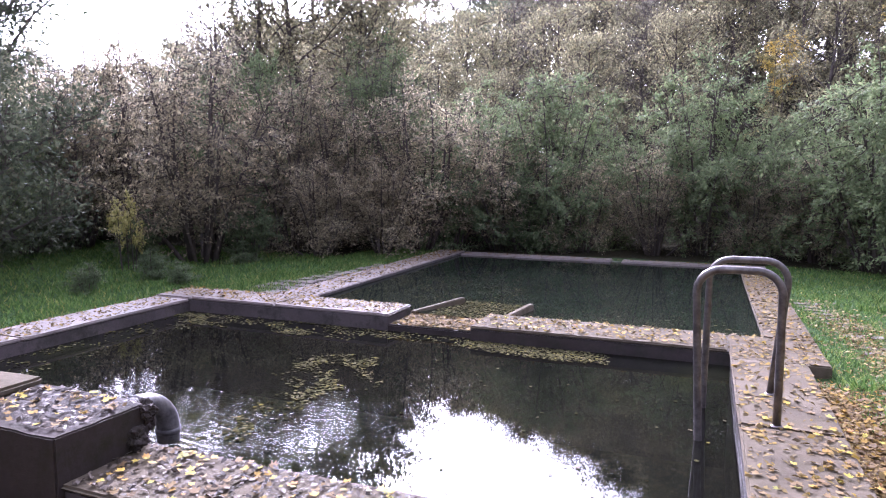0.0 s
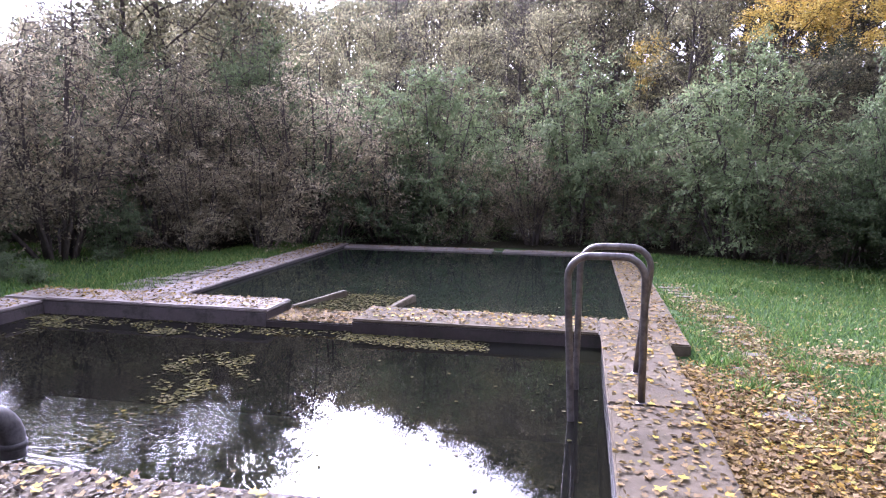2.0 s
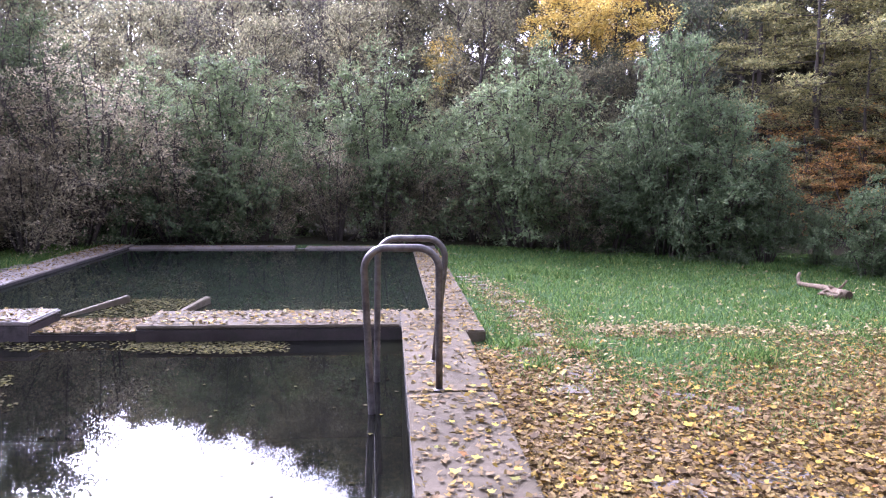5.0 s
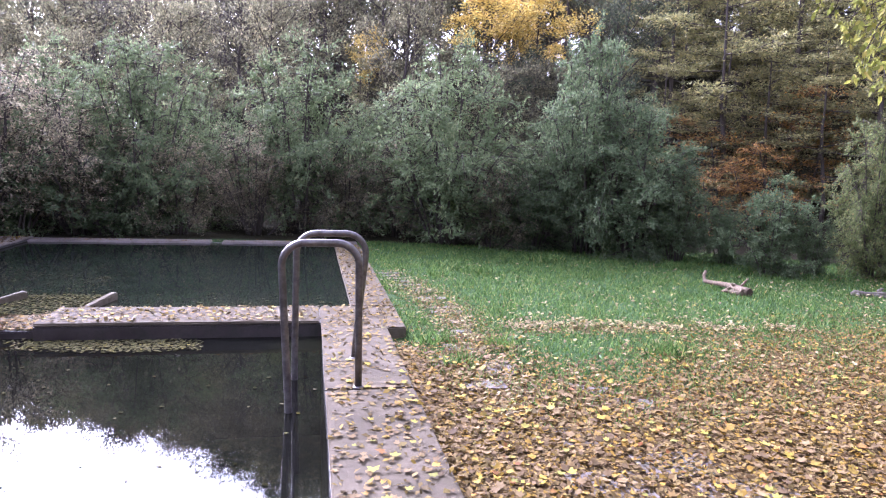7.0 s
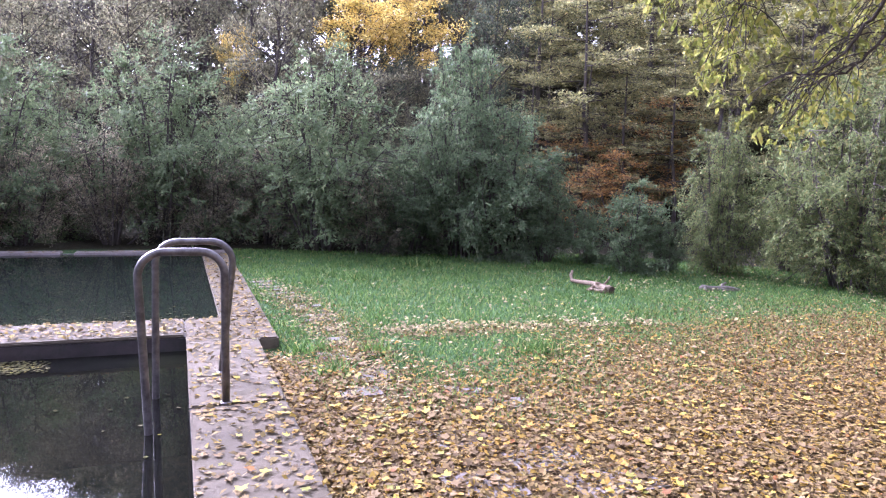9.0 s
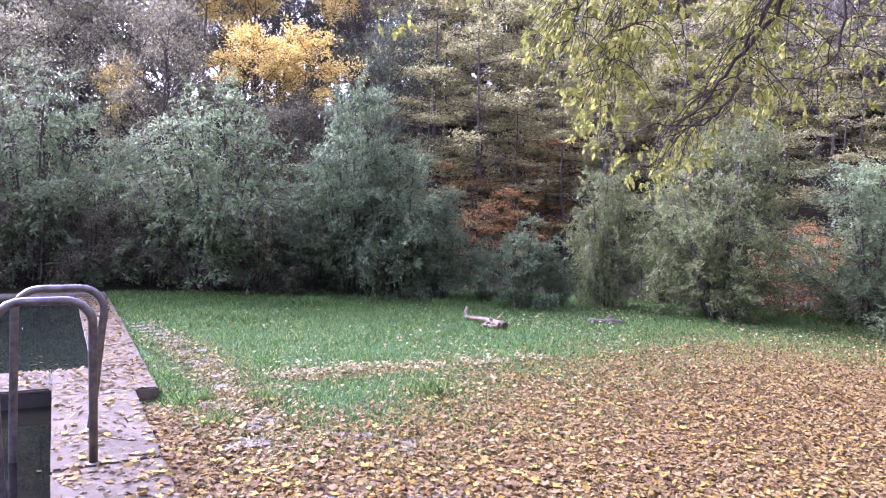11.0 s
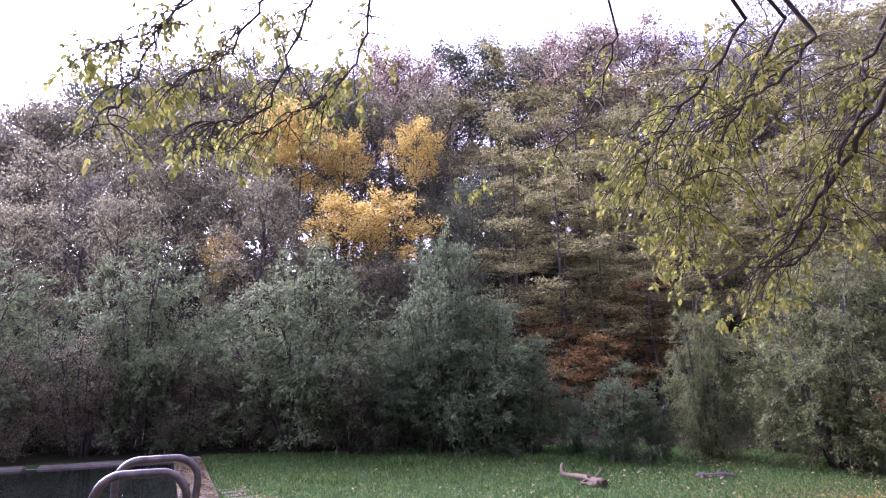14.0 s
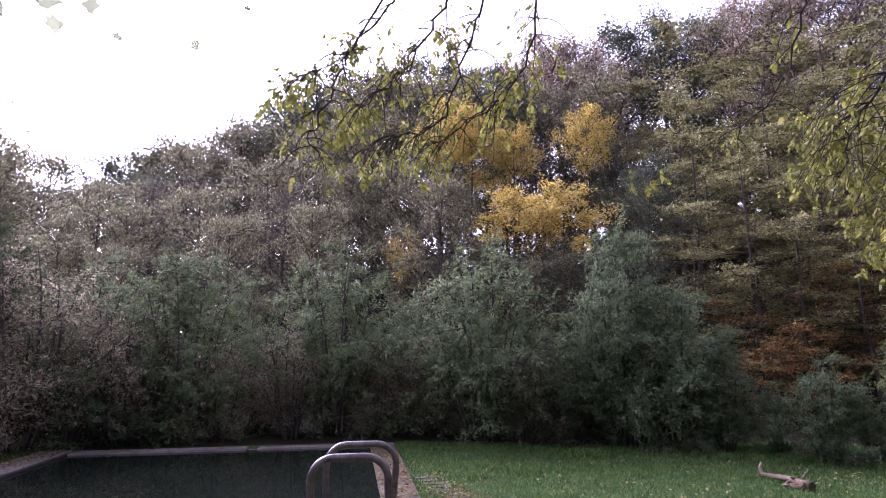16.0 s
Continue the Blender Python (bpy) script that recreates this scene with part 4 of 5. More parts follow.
def lawn_keep(x, y):
    d = np.hypot(x - EYE0[0], y - EYE0[1])
    return (1 - 0.9 * litter_share(x, y) ** 1.6) * (d < lawn_edge(np.degrees(np.arctan2(x - EYE0[0], y - EYE0[1]))) + 0.15) * (0.35 + 0.65 * clumpy(x, y, 2.2, 9.0))


g = scatter(rng, 260000, 0.7, 11.2, -2.5, 6.9, 0, lawn_keep)
stuff("lawn_grass", blades(rng, lift_to_land(g, 0.0), 0.042, 0.006), GRASS, "short green lawn grass with worn patches", "grass")
g = np.concatenate([scatter(rng, 900, cx - 0.35, cx + 0.35, cy - 0.35, cy + 0.35, 0, blob(cx, cy, rx, rx * 0.8)) for cx, cy, rx in TUFTS])
stuff("grass_tufts", blades(rng, lift_to_land(g, 0.0), 0.11, 0.008), GRASS, "taller tufts of grass in the lawn", "grass")
g = np.concatenate([scatter(rng, 70000, -11.5, -6.02, -4.0, 4.5, 0, lambda x, y: 0.4 + 0.6 * clumpy(x, y, 1.2, 2.0)), scatter(rng, 22000, -6.1, -4.88, 0.65, 6.3, 0, lambda x, y: 0.25 + 0.75 * clumpy(x, y, 1.2, 2.5) * (x < -5.1))])
stuff("meadow_grass", blades(rng, lift_to_land(g, 0.0), 0.06, 0.007), GRASS, "rough green grass beside the pool", "grass")

# ---- paving pieces, broken slab, log, stones ----
row = structure("garden_path", "worn paving stones sunk in leaves and grass", "path")
prng = random.Random(5)
for i in range(16):
    if i in (7, 12):
        continue
    y = 2.72 - i * 0.2 + prng.uniform(-0.02, 0.02)
    x = 1.2 - 0.035 * (y + 0.2) ** 2 + 0.02 * math.sin(y * 1.7) + prng.uniform(-0.04, 0.04)
    w, h = prng.uniform(0.08, 0.18), prng.uniform(0.05, 0.075)
    z = land(x, y)
    part("paving_stone", slab_mesh("paving_stone", x - w, x + w, y - h, y + h, z - 0.05, z + prng.uniform(0.0, 0.014), STONE, 0.012, 0.008, 50 + i, 0.2), row)
for i, (x, y, w, h) in enumerate(((0.86, -1.06, 0.16, 0.11), (1.18, -1.3, 0.11, 0.15), (1.06, -0.72, 0.15, 0.09), (1.0, -1.62, 0.14, 0.1), (1.3, -2.45, 0.17, 0.13), (1.62, -2.82, 0.2, 0.14), (1.78, -3.14, 0.22, 0.14), (1.2, -3.0, 0.18, 0.15), (1.42, -3.36, 0.2, 0.15))):
    z = land(x, y)
    part("paving_stone", slab_mesh("paving_stone", x - w, x + w, y - h, y + h, z - 0.05, z + prng.uniform(0.006, 0.014), STONE, 0.012, 0.01, 150 + i, 0.2), row)
row = structure("stone_border", "broken flat stones beside the far basin", "paving")
for i in range(13):
    for k in range(3):
        y = 0.76 + i * 0.24 + prng.uniform(-0.02, 0.02)
        x = -5.0 - k * 0.21 + prng.uniform(-0.02, 0.02)
        if x < -5.62 + i * 0.045:
            continue
        w, h = prng.uniform(0.085, 0.1), prng.uniform(0.095, 0.115)
        part("flat_stone", slab_mesh("flat_stone", x - w, x + w, y - h, y + h, -0.1, -0.03 + prng.uniform(0, 0.022) - k * 0.004, STONE, 0.01, 0.01, 80 + i * 3 + k, 0.2), row)
for k, (x, y, w, h, rz, z) in enumerate(((1.6, -1.72, 0.17, 0.07, -42, 0.0), (1.78, -2.02, 0.15, 0.08, -28, 0.004))):
    ob = new("broken_slab", slab_mesh("broken_slab", -w, w, -h, h, -0.03, 0.012, STONE, 0.012, 0.01, 120 + k, 0.15))
    ob.matrix_world = pose(x, y, land(x, y) - 0.008 + z, 5, -4, rz)
    tagged(ob, "broken pinkish paving slab lying in the leaves", "slab", "broken slabs")

LOG_SCALE = 0.62
log = thing("fallen_branch", "weathered crooked branch with a sawn end on the grass", "branch", at=(4.76, 1.36, land(4.76, 1.36)))
log.scale = (LOG_SCALE, LOG_SCALE, LOG_SCALE)
main = [((0.08, 0.98, 0.27), 0.028), ((0.02, 0.94, 0.17), 0.034), ((0.0, 0.86, 0.08), 0.04), ((0.06, 0.7, 0.07), 0.044), ((0.1, 0.45, 0.09), 0.048), ((0.12, 0.2, 0.1), 0.055), ((0.1, 0.0, 0.09), 0.066), ((0.1, -0.2, 0.08), 0.078), ((0.12, -0.38, 0.08), 0.08)]
vs, fs = tubes([main], 10)
part("branch_stem", smooth(mesh_of("branch_stem", vs, fs, DEADWOOD)), log)
vs, fs = tubes([[((0.12, -0.378, 0.08), 0.074), ((0.121, -0.388, 0.08), 0.072)]], 12)
part("sawn_end", mesh_of("sawn_end", vs, fs, CUTWOOD), log)
for stub in ([((0.06, -0.3, 0.03), 0.05), ((-0.03, -0.2, 0.035), 0.045), ((-0.09, -0.04, 0.04), 0.03), ((-0.1, 0.06, 0.05), 0.012)], [((0.14, -0.02, 0.1), 0.045), ((0.07, 0.02, 0.15), 0.036), ((0.0, 0.0, 0.17), 0.014)], [((0.1, -0.28, 0.1), 0.04), ((0.02, -0.3, 0.12), 0.03), ((-0.06, -0.33, 0.05), 0.012)], [((0.1, 0.1, 0.1), 0.035), ((0.02, 0.12, 0.06), 0.03), ((-0.12, 0.08, 0.03), 0.012)], [((0.1, -0.12, 0.12), 0.03), ((0.16, -0.16, 0.22), 0.022), ((0.2, -0.2, 0.32), 0.01)], [((0.1, -0.05, 0.06), 0.035), ((-0.1, -0.08, 0.05), 0.026), ((-0.22, -0.02, 0.04), 0.014)]):
    vs, fs = tubes([stub], 7)
    part("side_stub", smooth(mesh_of("side_stub", vs, fs, DEADWOOD)), log)
grey_at = land(6.45, 1.15) - 0.02
grey = thing("grey_log", "grey gnarled piece of a log lying in the grass", "log", at=(6.48, 1.1, grey_at))
grey.scale = (0.75, 0.75, 0.75)
for nm, run, n_side in (("log_body", [((-0.36, 0.06, 0.06), 0.03), ((-0.3, 0.05, 0.07), 0.058), ((-0.15, 0.02, 0.05), 0.05), ((0.0, -0.02, 0.055), 0.046), ((0.13, -0.03, 0.06), 0.05), ((0.26, -0.08, 0.05), 0.04), ((0.36, -0.16, 0.03), 0.022)], 9),
                        ("log_limb", [((0.12, -0.02, 0.07), 0.04), ((0.1, 0.02, 0.12), 0.034), ((0.16, 0.0, 0.15), 0.02)], 7),
                        ("log_limb", [((-0.05, -0.02, 0.05), 0.036), ((0.04, -0.1, 0.04), 0.03), ((0.2, -0.16, 0.025), 0.016)], 7),
                        ("log_limb", [((-0.26, 0.04, 0.07), 0.034), ((-0.34, -0.04, 0.05), 0.026), ((-0.36, -0.12, 0.03), 0.012)], 7)):
    vs, fs = tubes([run], n_side)
    part(nm, smooth(mesh_of(nm, vs, fs, GREYWOOD)), grey)


for x, y, k in ((11.25, 1.32, 0.1), (11.42, 1.22, 0.12), (11.36, 1.42, 0.08), (11.58, 1.15, 0.09), (11.1, 1.45, 0.07)):
    bm = bmesh.new()
    bmesh.ops.create_icosphere(bm, subdivisions=2, radius=1)
    for v in bm.verts:
        v.co *= 1 + 0.4 * noise.noise(v.co * 1.3 + Vector((x * 5, y * 7, 0)))
        v.co = Vector((v.co.x * k, v.co.y * k * 0.8, v.co.z * k * 0.6))
    me = bpy.data.meshes.new("stone")
    bm.to_mesh(me)
    bm.free()
    me.materials.append(PALESTONE)
    ob = tagged(new("stone", me), "pale rough field stone under the bushes", "stone", "field stones")
    ob.location = (x, y, land(x, y) + k * 0.4)


# ---- bushes round the pool ----
def standing(az, d, top_el, natural, turn=0.0, wide=1.0, sink=0.0):
    """Pose of a plant at that bearing and distance, scaled so that its top stands at top_el degrees above the eye."""
    x, y = polar(az, d)
    z = land(x, y) - sink
    tall = EYE0[2] + d * math.tan(radians(top_el)) - z
    s = tall / natural
    return Matrix.Translation((x, y, z)) @ Matrix.Rotation(radians(turn), 4, "Z") @ Matrix.Diagonal((s * wide, s * wide, s, 1))


def put(proto, m):
    k = proto.scale
    return copy_thing(proto, m @ Matrix.Diagonal((1 / k.x, 1 / k.y, 1 / k.z, 1)))


def first(proto, m):
    proto.matrix_basis = m
    return proto


def skyline(az):
    return float(np.interp(az, [-60, -51, -41, -37, -28, -22, -14, -8, 0, 8, 20, 30, 45, 80], [10, 8.5, 11, 13, 14, 14.8, 17.2, 19.5, 24, 24.8, 24.2, 26, 26, 25]))


protos = {}
for key, seed, leaves, mat, kw, label in (
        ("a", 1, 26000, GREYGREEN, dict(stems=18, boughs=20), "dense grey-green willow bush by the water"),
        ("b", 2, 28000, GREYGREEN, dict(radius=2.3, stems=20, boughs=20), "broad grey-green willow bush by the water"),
        ("c", 3, 26000, BLUEGREEN, dict(stems=18, boughs=20), "blue-green willow bush at the lawn's edge"),
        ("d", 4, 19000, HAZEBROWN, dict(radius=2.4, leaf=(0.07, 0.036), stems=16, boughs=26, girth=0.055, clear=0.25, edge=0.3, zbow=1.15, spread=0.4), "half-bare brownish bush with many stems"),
        ("e", 5, 15000, BLUEGREEN, dict(radius=1.7, height=3.0, stems=11, boughs=18, leaf=(0.085, 0.045), clear=0.08), "low green shrub at the lawn's edge"),
        ("h", 8, 46000, YELLOWGREEN, dict(radius=2.2, leaf=(0.078, 0.031), stems=17, boughs=24, girth=0.032, height=5.0, droop=0.8, clear=0.14, edge=0.25, spread=0.55), "airy yellow-green willow at the lawn's edge"),
        ("g", 7, 2600, MAUVE, dict(stems=3, boughs=26, radius=2.4, leaf=(0.26, 0.15), clear=0.1), "brownish undergrowth along the ridge"),
        ("f", 6, 3400, DARKGREEN, dict(stems=4, boughs=26, radius=2.2, leaf=(0.21, 0.12), clear=0.1), "added green bush closing gaps and unseen sides of the clearing")):
    protos[key] = [plant("willow_bush" if key != "d" else "brown_bush", bush_meshes(seed, leaves, mat, **kw), label, "bush", "bushes round the pool", ("stem", "crown")), kw.get("height", 4.4), False]

bush_rows = [
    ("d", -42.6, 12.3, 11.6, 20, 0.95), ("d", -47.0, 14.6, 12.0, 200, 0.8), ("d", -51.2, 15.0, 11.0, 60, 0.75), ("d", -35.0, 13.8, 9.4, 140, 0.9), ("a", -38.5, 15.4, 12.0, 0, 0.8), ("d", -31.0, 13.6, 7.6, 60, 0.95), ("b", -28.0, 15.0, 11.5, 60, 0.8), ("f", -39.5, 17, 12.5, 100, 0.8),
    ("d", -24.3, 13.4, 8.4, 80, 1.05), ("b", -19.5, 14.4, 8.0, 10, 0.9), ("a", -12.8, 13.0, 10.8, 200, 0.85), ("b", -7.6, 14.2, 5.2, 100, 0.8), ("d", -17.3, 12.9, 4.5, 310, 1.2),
    ("b", -0.8, 13.0, 9.6, 240, 0.95), ("a", 5.2, 13.8, 6.6, 300, 0.9), ("b", 11.6, 12.9, 10.2, 0, 0.98), ("a", 17.0, 14.0, 3.8, 45, 0.9),
    ("c", 23.4, 12.6, 11.6, 130, 0.68), ("c", 27.4, 12.5, 6.2, 220, 1.1), ("c", 20.4, 13.4, 4.6, 30, 0.9), ("e", 37.9, 11.6, 0.4, 0, 0.85), ("e", 34.4, 12.4, -1.6, 50, 0.7), ("e", 40.6, 12.0, -2.0, 110, 0.7),
    ("h", 44.6, 12.3, 6.0, 90, 0.72), ("h", 53.6, 12.0, 10.4, 150, 1.0), ("h", 49.4, 13.6, 3.0, 170, 0.8), ("a", 64.0, 12.8, 6.6, 30, 1.1),
    ("c", 30.8, 12.2, 1.4, 300, 0.9), ("d", -4.5, 12.6, 3.4, 250, 0.9), ("d", -27.6, 12.6, 2.4, 200, 1.1), ("d", -33.0, 12.4, 2.0, 100, 1.1), ("e", -15.5, 12.8, 1.6, 80, 1.2), ("e", -47.0, 12.2, -2.4, 80, 1.0), ("e", -39.0, 12.0, -1.6, 10, 1.0), ("e", -51.5, 9.6, -6.4, 40, 1.1), ("e", -46.5, 10.4, -5.6, 150, 1.1), ("e", -44.6, 9.8, -6.6, 250, 1.2),
    ("d", 7.4, 12.6, 3.0, 70, 0.9), ("d", 15.6, 12.6, 1.4, 190, 0.95), ("e", 19.0, 12.7, 0.4, 260, 1.2), ("d", 2.6, 12.6, 1.2, 30, 1.0), ("d", -10.5, 12.7, 1.8, 120, 1.0),
    ("a", -54.5, 14.5, 5.5, 70, 0.9), ("a", -50.0, 16.5, 6.0, 200, 1.0), ("a", -58.5, 13.6, 7.0, 310, 1.0), ("f", -42, 17, 9.2, 10, 1.1), ("f", -46.5, 17, 8.3, 75, 1.1), ("f", -51, 17, 7.8, 150, 1.1), ("f", -55.5, 16, 8.5, 220, 1.1), ("e", -21.5, 12.9, 2.4, 300, 1.1), ("h", 66, 13.6, 7, 0, 1.0), ("f", 74, 13, 8, 90, 1.0), ("f", -66, 13, 8, 200, 1.0)]
bush_rows += [("g", -34 + i * 4.0, 43 + (i * 3 % 5), (13.5 if 4 < i < 15 else skyline(-34 + i * 4.0) * (0.72 + 0.04 * (i % 3))), i * 51 % 360, 1.0) for i in range(29)]
bush_rows += [("g", -30 + i * 3.0, 33 + (i * 5 % 7), 6.0 + (3.6 if i < 18 else 5.5) * min(1, max(0, (i - 4) / 7)) + (i * 7 % 5) * 0.5, i * 77 % 360, 1.2) for i in range(37)]
# Tall unseen bushes beside and behind the viewer, added to hold back sky light.
bush_rows += [("f", a + 0.0, 11 + (a * 7 % 3), 30.0 + (a * 5 % 4), a * 3 % 360, 0.62) for a in range(84, 284, 9)]
bush_rows += [("f", a + 0.0, 12, 18.0, a * 3 % 360, 0.8) for a in (-72, -79)]
for key, az, d, el, turn, wide in bush_rows:
    pr = protos[key]
    if key in "abcdeh":
        d -= 1.2 if az > 8 else (0.0 if az > -22 else 0.6)
    m = standing(az, d, el, pr[1], turn, wide, 0.05)
    if pr[2]:
        put(pr[0], m)
    else:
        first(pr[0], m)
        pr[2] = True

# ---- the wood on the slope ----
kinds = {}
for key, seed, leaves, mat, kw, label, nat in (
        ("bare", 21, 5000, MAUVE, dict(limbs=20, sprays=12, twigs=5, leaf=(0.1, 0.058), trunk=0.15, radius=1.9, crown_low=0.4), "slender half-bare tree with mauve-brown twigs", 9.5),
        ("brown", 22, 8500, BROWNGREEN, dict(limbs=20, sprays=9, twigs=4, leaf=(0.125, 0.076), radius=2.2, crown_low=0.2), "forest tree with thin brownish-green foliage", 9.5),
        ("green", 23, 8500, DARKGREEN, dict(limbs=20, sprays=9, twigs=4, crown_low=0.16, radius=2.2, leaf=(0.125, 0.076)), "dark green forest tree on the slope", 9.5),
        ("olive", 24, 11000, OLIVE, dict(limbs=15, sprays=15, twigs=4, crown_low=0.08, radius=3.0, flat=0.95, leaf=(0.12, 0.074), cluster=0.12), "hornbeam with layered yellow-green sprays", 9.5),
        ("gold", 25, 8000, GOLD, dict(limbs=10, sprays=14, twigs=5, crown_low=0.7, radius=1.9, leaf=(0.11, 0.072), cluster=0.13, flat=0.35), "maple with bright golden autumn crown", 9.5),
        ("bronze", 27, 6000, BRONZE, dict(limbs=18, sprays=9, twigs=4, crown_low=0.45, radius=2.2, leaf=(0.12, 0.074)), "oak with dull pinkish-bronze autumn crown", 9.5),
        ("rust", 26, 4500, RUST, dict(limbs=16, sprays=8, twigs=4, crown_low=0.15, radius=1.8, flat=0.85, height=5.0, trunk=0.06, leaf=(0.1, 0.065), cluster=0.08), "young beech with rust-red leaves", 5.0)):
    kinds[key] = [plant("forest_tree" if key in ("bare", "brown", "green", "bronze") else {"olive": "hornbeam", "gold": "golden_maple", "rust": "young_beech"}[key], tree_meshes(seed, leaves, mat, **kw), label, "tree", "trees of the wood"), nat, False]


def grow(key, az, d, el, turn, wide=1.0):
    pr = kinds[key]
    m = standing(az, d, el, pr[1], turn, wide, 0.2)
    if pr[2]:
        put(pr[0], m)
    else:
        first(pr[0], m)
        pr[2] = True


trng = random.Random(8)
for d, step, share in ((17, 8.5, 0.62), (20.5, 7.2, 0.72), (25, 6.0, 0.84), (31, 5.2, 0.94), (38, 4.0, 1.0), (46, 4.6, 0.93)):
    az = -62.0 + trng.uniform(0, 3)
    while az < 82:
        lift = skyline(az) * share - trng.uniform(0, 1.8)
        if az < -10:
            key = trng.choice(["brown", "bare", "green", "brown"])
        elif az < 27:
            key = trng.choice(["bare", "brown", "green", "brown"])
        else:
            key = trng.choice(["olive", "olive", "olive", "bare"]) if d < 30 else trng.choice(["bare", "olive", "brown"])
        if not (8 < az < 25 and d < 26):
            grow(key, az, d + trng.uniform(-1.5, 1.5), lift, trng.uniform(0, 360), 1.0 if d < 30 else 1.15)
        az += step * trng.uniform(0.75, 1.25) * (0.72 if az < -4 and d > 20 else 1.0)
for az, d, el, turn, wide in ((14.6, 17.5, 13.0, 0, 1.25), (18.6, 17.8, 13.2, 50, 1.25), (10.8, 24, 19.6, 80, 0.9), (14.6, 24.5, 18.2, 160, 0.8), (20.8, 25, 19.4, 250, 0.75), (4.8, 18, 9.8, 120, 0.8), (8.6, 24.5, 20.4, 210, 0.75)):
    grow("gold", az, d, el, turn, wide)
for az, d, el in ((16.5, 35, 24.0), (20.0, 35, 24.3), (22.5, 36, 23.6), (35.5, 36, 25.3), (39, 37, 25.8)):
    grow("bronze", az, d, el, trng.uniform(0, 360), 1.1)
for az, d, el in ((25.4, 41, 25.6), (28.6, 42, 25.9), (31.5, 41, 25.2)):
    grow("green", az, d, el, trng.uniform(0, 360), 1.0)
grow("olive", 4.0, 17.2, 9.4, 70, 0.55)
for key, az, d, el, turn in (("brown", -33.2, 17, 20.0, 0), ("brown", -36.8, 17.5, 18.0, 70), ("brown", -30.6, 17.4, 16.0, 140), ("bare", -40.2, 18, 13.0, 210), ("brown", -26.0, 18, 13.4, 30), ("brown", -33.4, 18.5, 19.5, 250),
                             ("bare", 9.5, 28, 16.0, 15), ("brown", 12.5, 29, 15.5, 80), ("bare", 16.0, 28, 16.5, 200), ("brown", 19.0, 29, 16.0, 120), ("bare", 22.5, 28, 17.0, 300), ("brown", 25.0, 27, 14.0, 10), ("brown", -9.0, 36, 17.6, 40), ("green", -5.0, 37, 20.0, 100), ("brown", -1.5, 35, 21.6, 160), ("green", 2.0, 36, 22.6, 220), ("brown", 5.5, 35, 22.8, 280), ("green", 9.0, 37, 23.0, 340), ("brown", -13.0, 37, 16.0, 0), ("brown", 15.8, 15.6, 7.6, 60), ("brown", 19.4, 16.0, 8.2, 130), ("green", 17.4, 17.0, 9.0, 220), ("brown", 12.6, 17.0, 9.0, 320)):
    grow(key, az, d, el, turn, 1.2)
for az, d, el in ((29, 16.5, 9.5), (33, 17.5, 11), (37, 17, 10), (41, 16.5, 9.5), (45, 18, 12), (50, 18, 13), (56, 18, 13), (63, 18, 14), (30.5, 21, 15), (35, 22, 17), (39, 21, 15.5), (43.5, 22, 17), (48, 22, 16), (53, 22, 17), (60.5, 16.0, 8.6), (66, 16.5, 9.0), (50, 30, 23.5), (55, 29, 24.5), (60, 30, 25), (65, 29, 25.5), (70, 30, 26)):
    grow("olive", az, d, el, trng.uniform(0, 360), 1.1)
for az, d, el in ((34, 15.5, 3.0), (36.5, 15.0, 0.5), (32.5, 17, 4.0), (58.5, 12.4, -2.0), (61.5, 12.8, 0.5), (57, 13.5, 0.0), (40, 17, 5), (38, 15.6, 2.0), (33.4, 14.6, -0.5), (36.6, 17.8, 6.4), (59.6, 12.0, -1.0)):
    grow("rust", az, d, el, trng.uniform(0, 360), 1.2)

# tall dark tree at the left of the lawn
lt = plant("broadleaf_tree", tree_meshes(41, 95000, DARKGREEN, height=5.4, crown_low=0.05, radius=1.75, leaf=(0.075, 0.045), limbs=56, sprays=16, twigs=7, trunk=0.12, cluster=0.13, reach=0.75), "dark green broadleaf tree at the lawn's side", "tree")
x, y = polar(-62.0, 10.6)
lt.matrix_basis = pose(x, y, land(x, y), 0, 0, 40)
ys = plant("yellow_shrub", bush_meshes(42, 1500, YELLOWSHRUB, height=1.25, radius=0.5, leaf=(0.08, 0.05), stems=5, boughs=14, twigs=5, girth=0.012, clear=0.55, edge=0.75), "small yellow-leaved shrub under the bushes", "shrub", "", ("stem", "crown"))
x, y = polar(-48.2, 10.7)
ys.matrix_basis = pose(x, y, land(x, y)) @ Matrix.Diagonal((0.5, 0.5, 0.85, 1))


# ---- box elder that hangs over the viewer ----
def eye_point(az, el, d):
    x, y = polar(az, d * math.cos(radians(el)))
    return np.array([x, y, EYE0[2] + d * math.sin(radians(el))])


def gliding(pts, rng, steps=5, wild=0.012):
    """A smooth crooked line through the given points."""
    fine = []
    for i in range(len(pts) - 1):
        a, b, c, e = pts[max(i - 1, 0)], pts[i], pts[i + 1], pts[min(i + 2, len(pts) - 1)]
        for k in range(steps):
            t = k / steps
            fine.append(0.5 * (2 * b + (c - a) * t + (2 * a - 5 * b + 4 * c - e) * t * t + (3 * b - a - 3 * c + e) * t ** 3) + rng.normal(0, wild, 3))
    return fine + [pts[-1]]


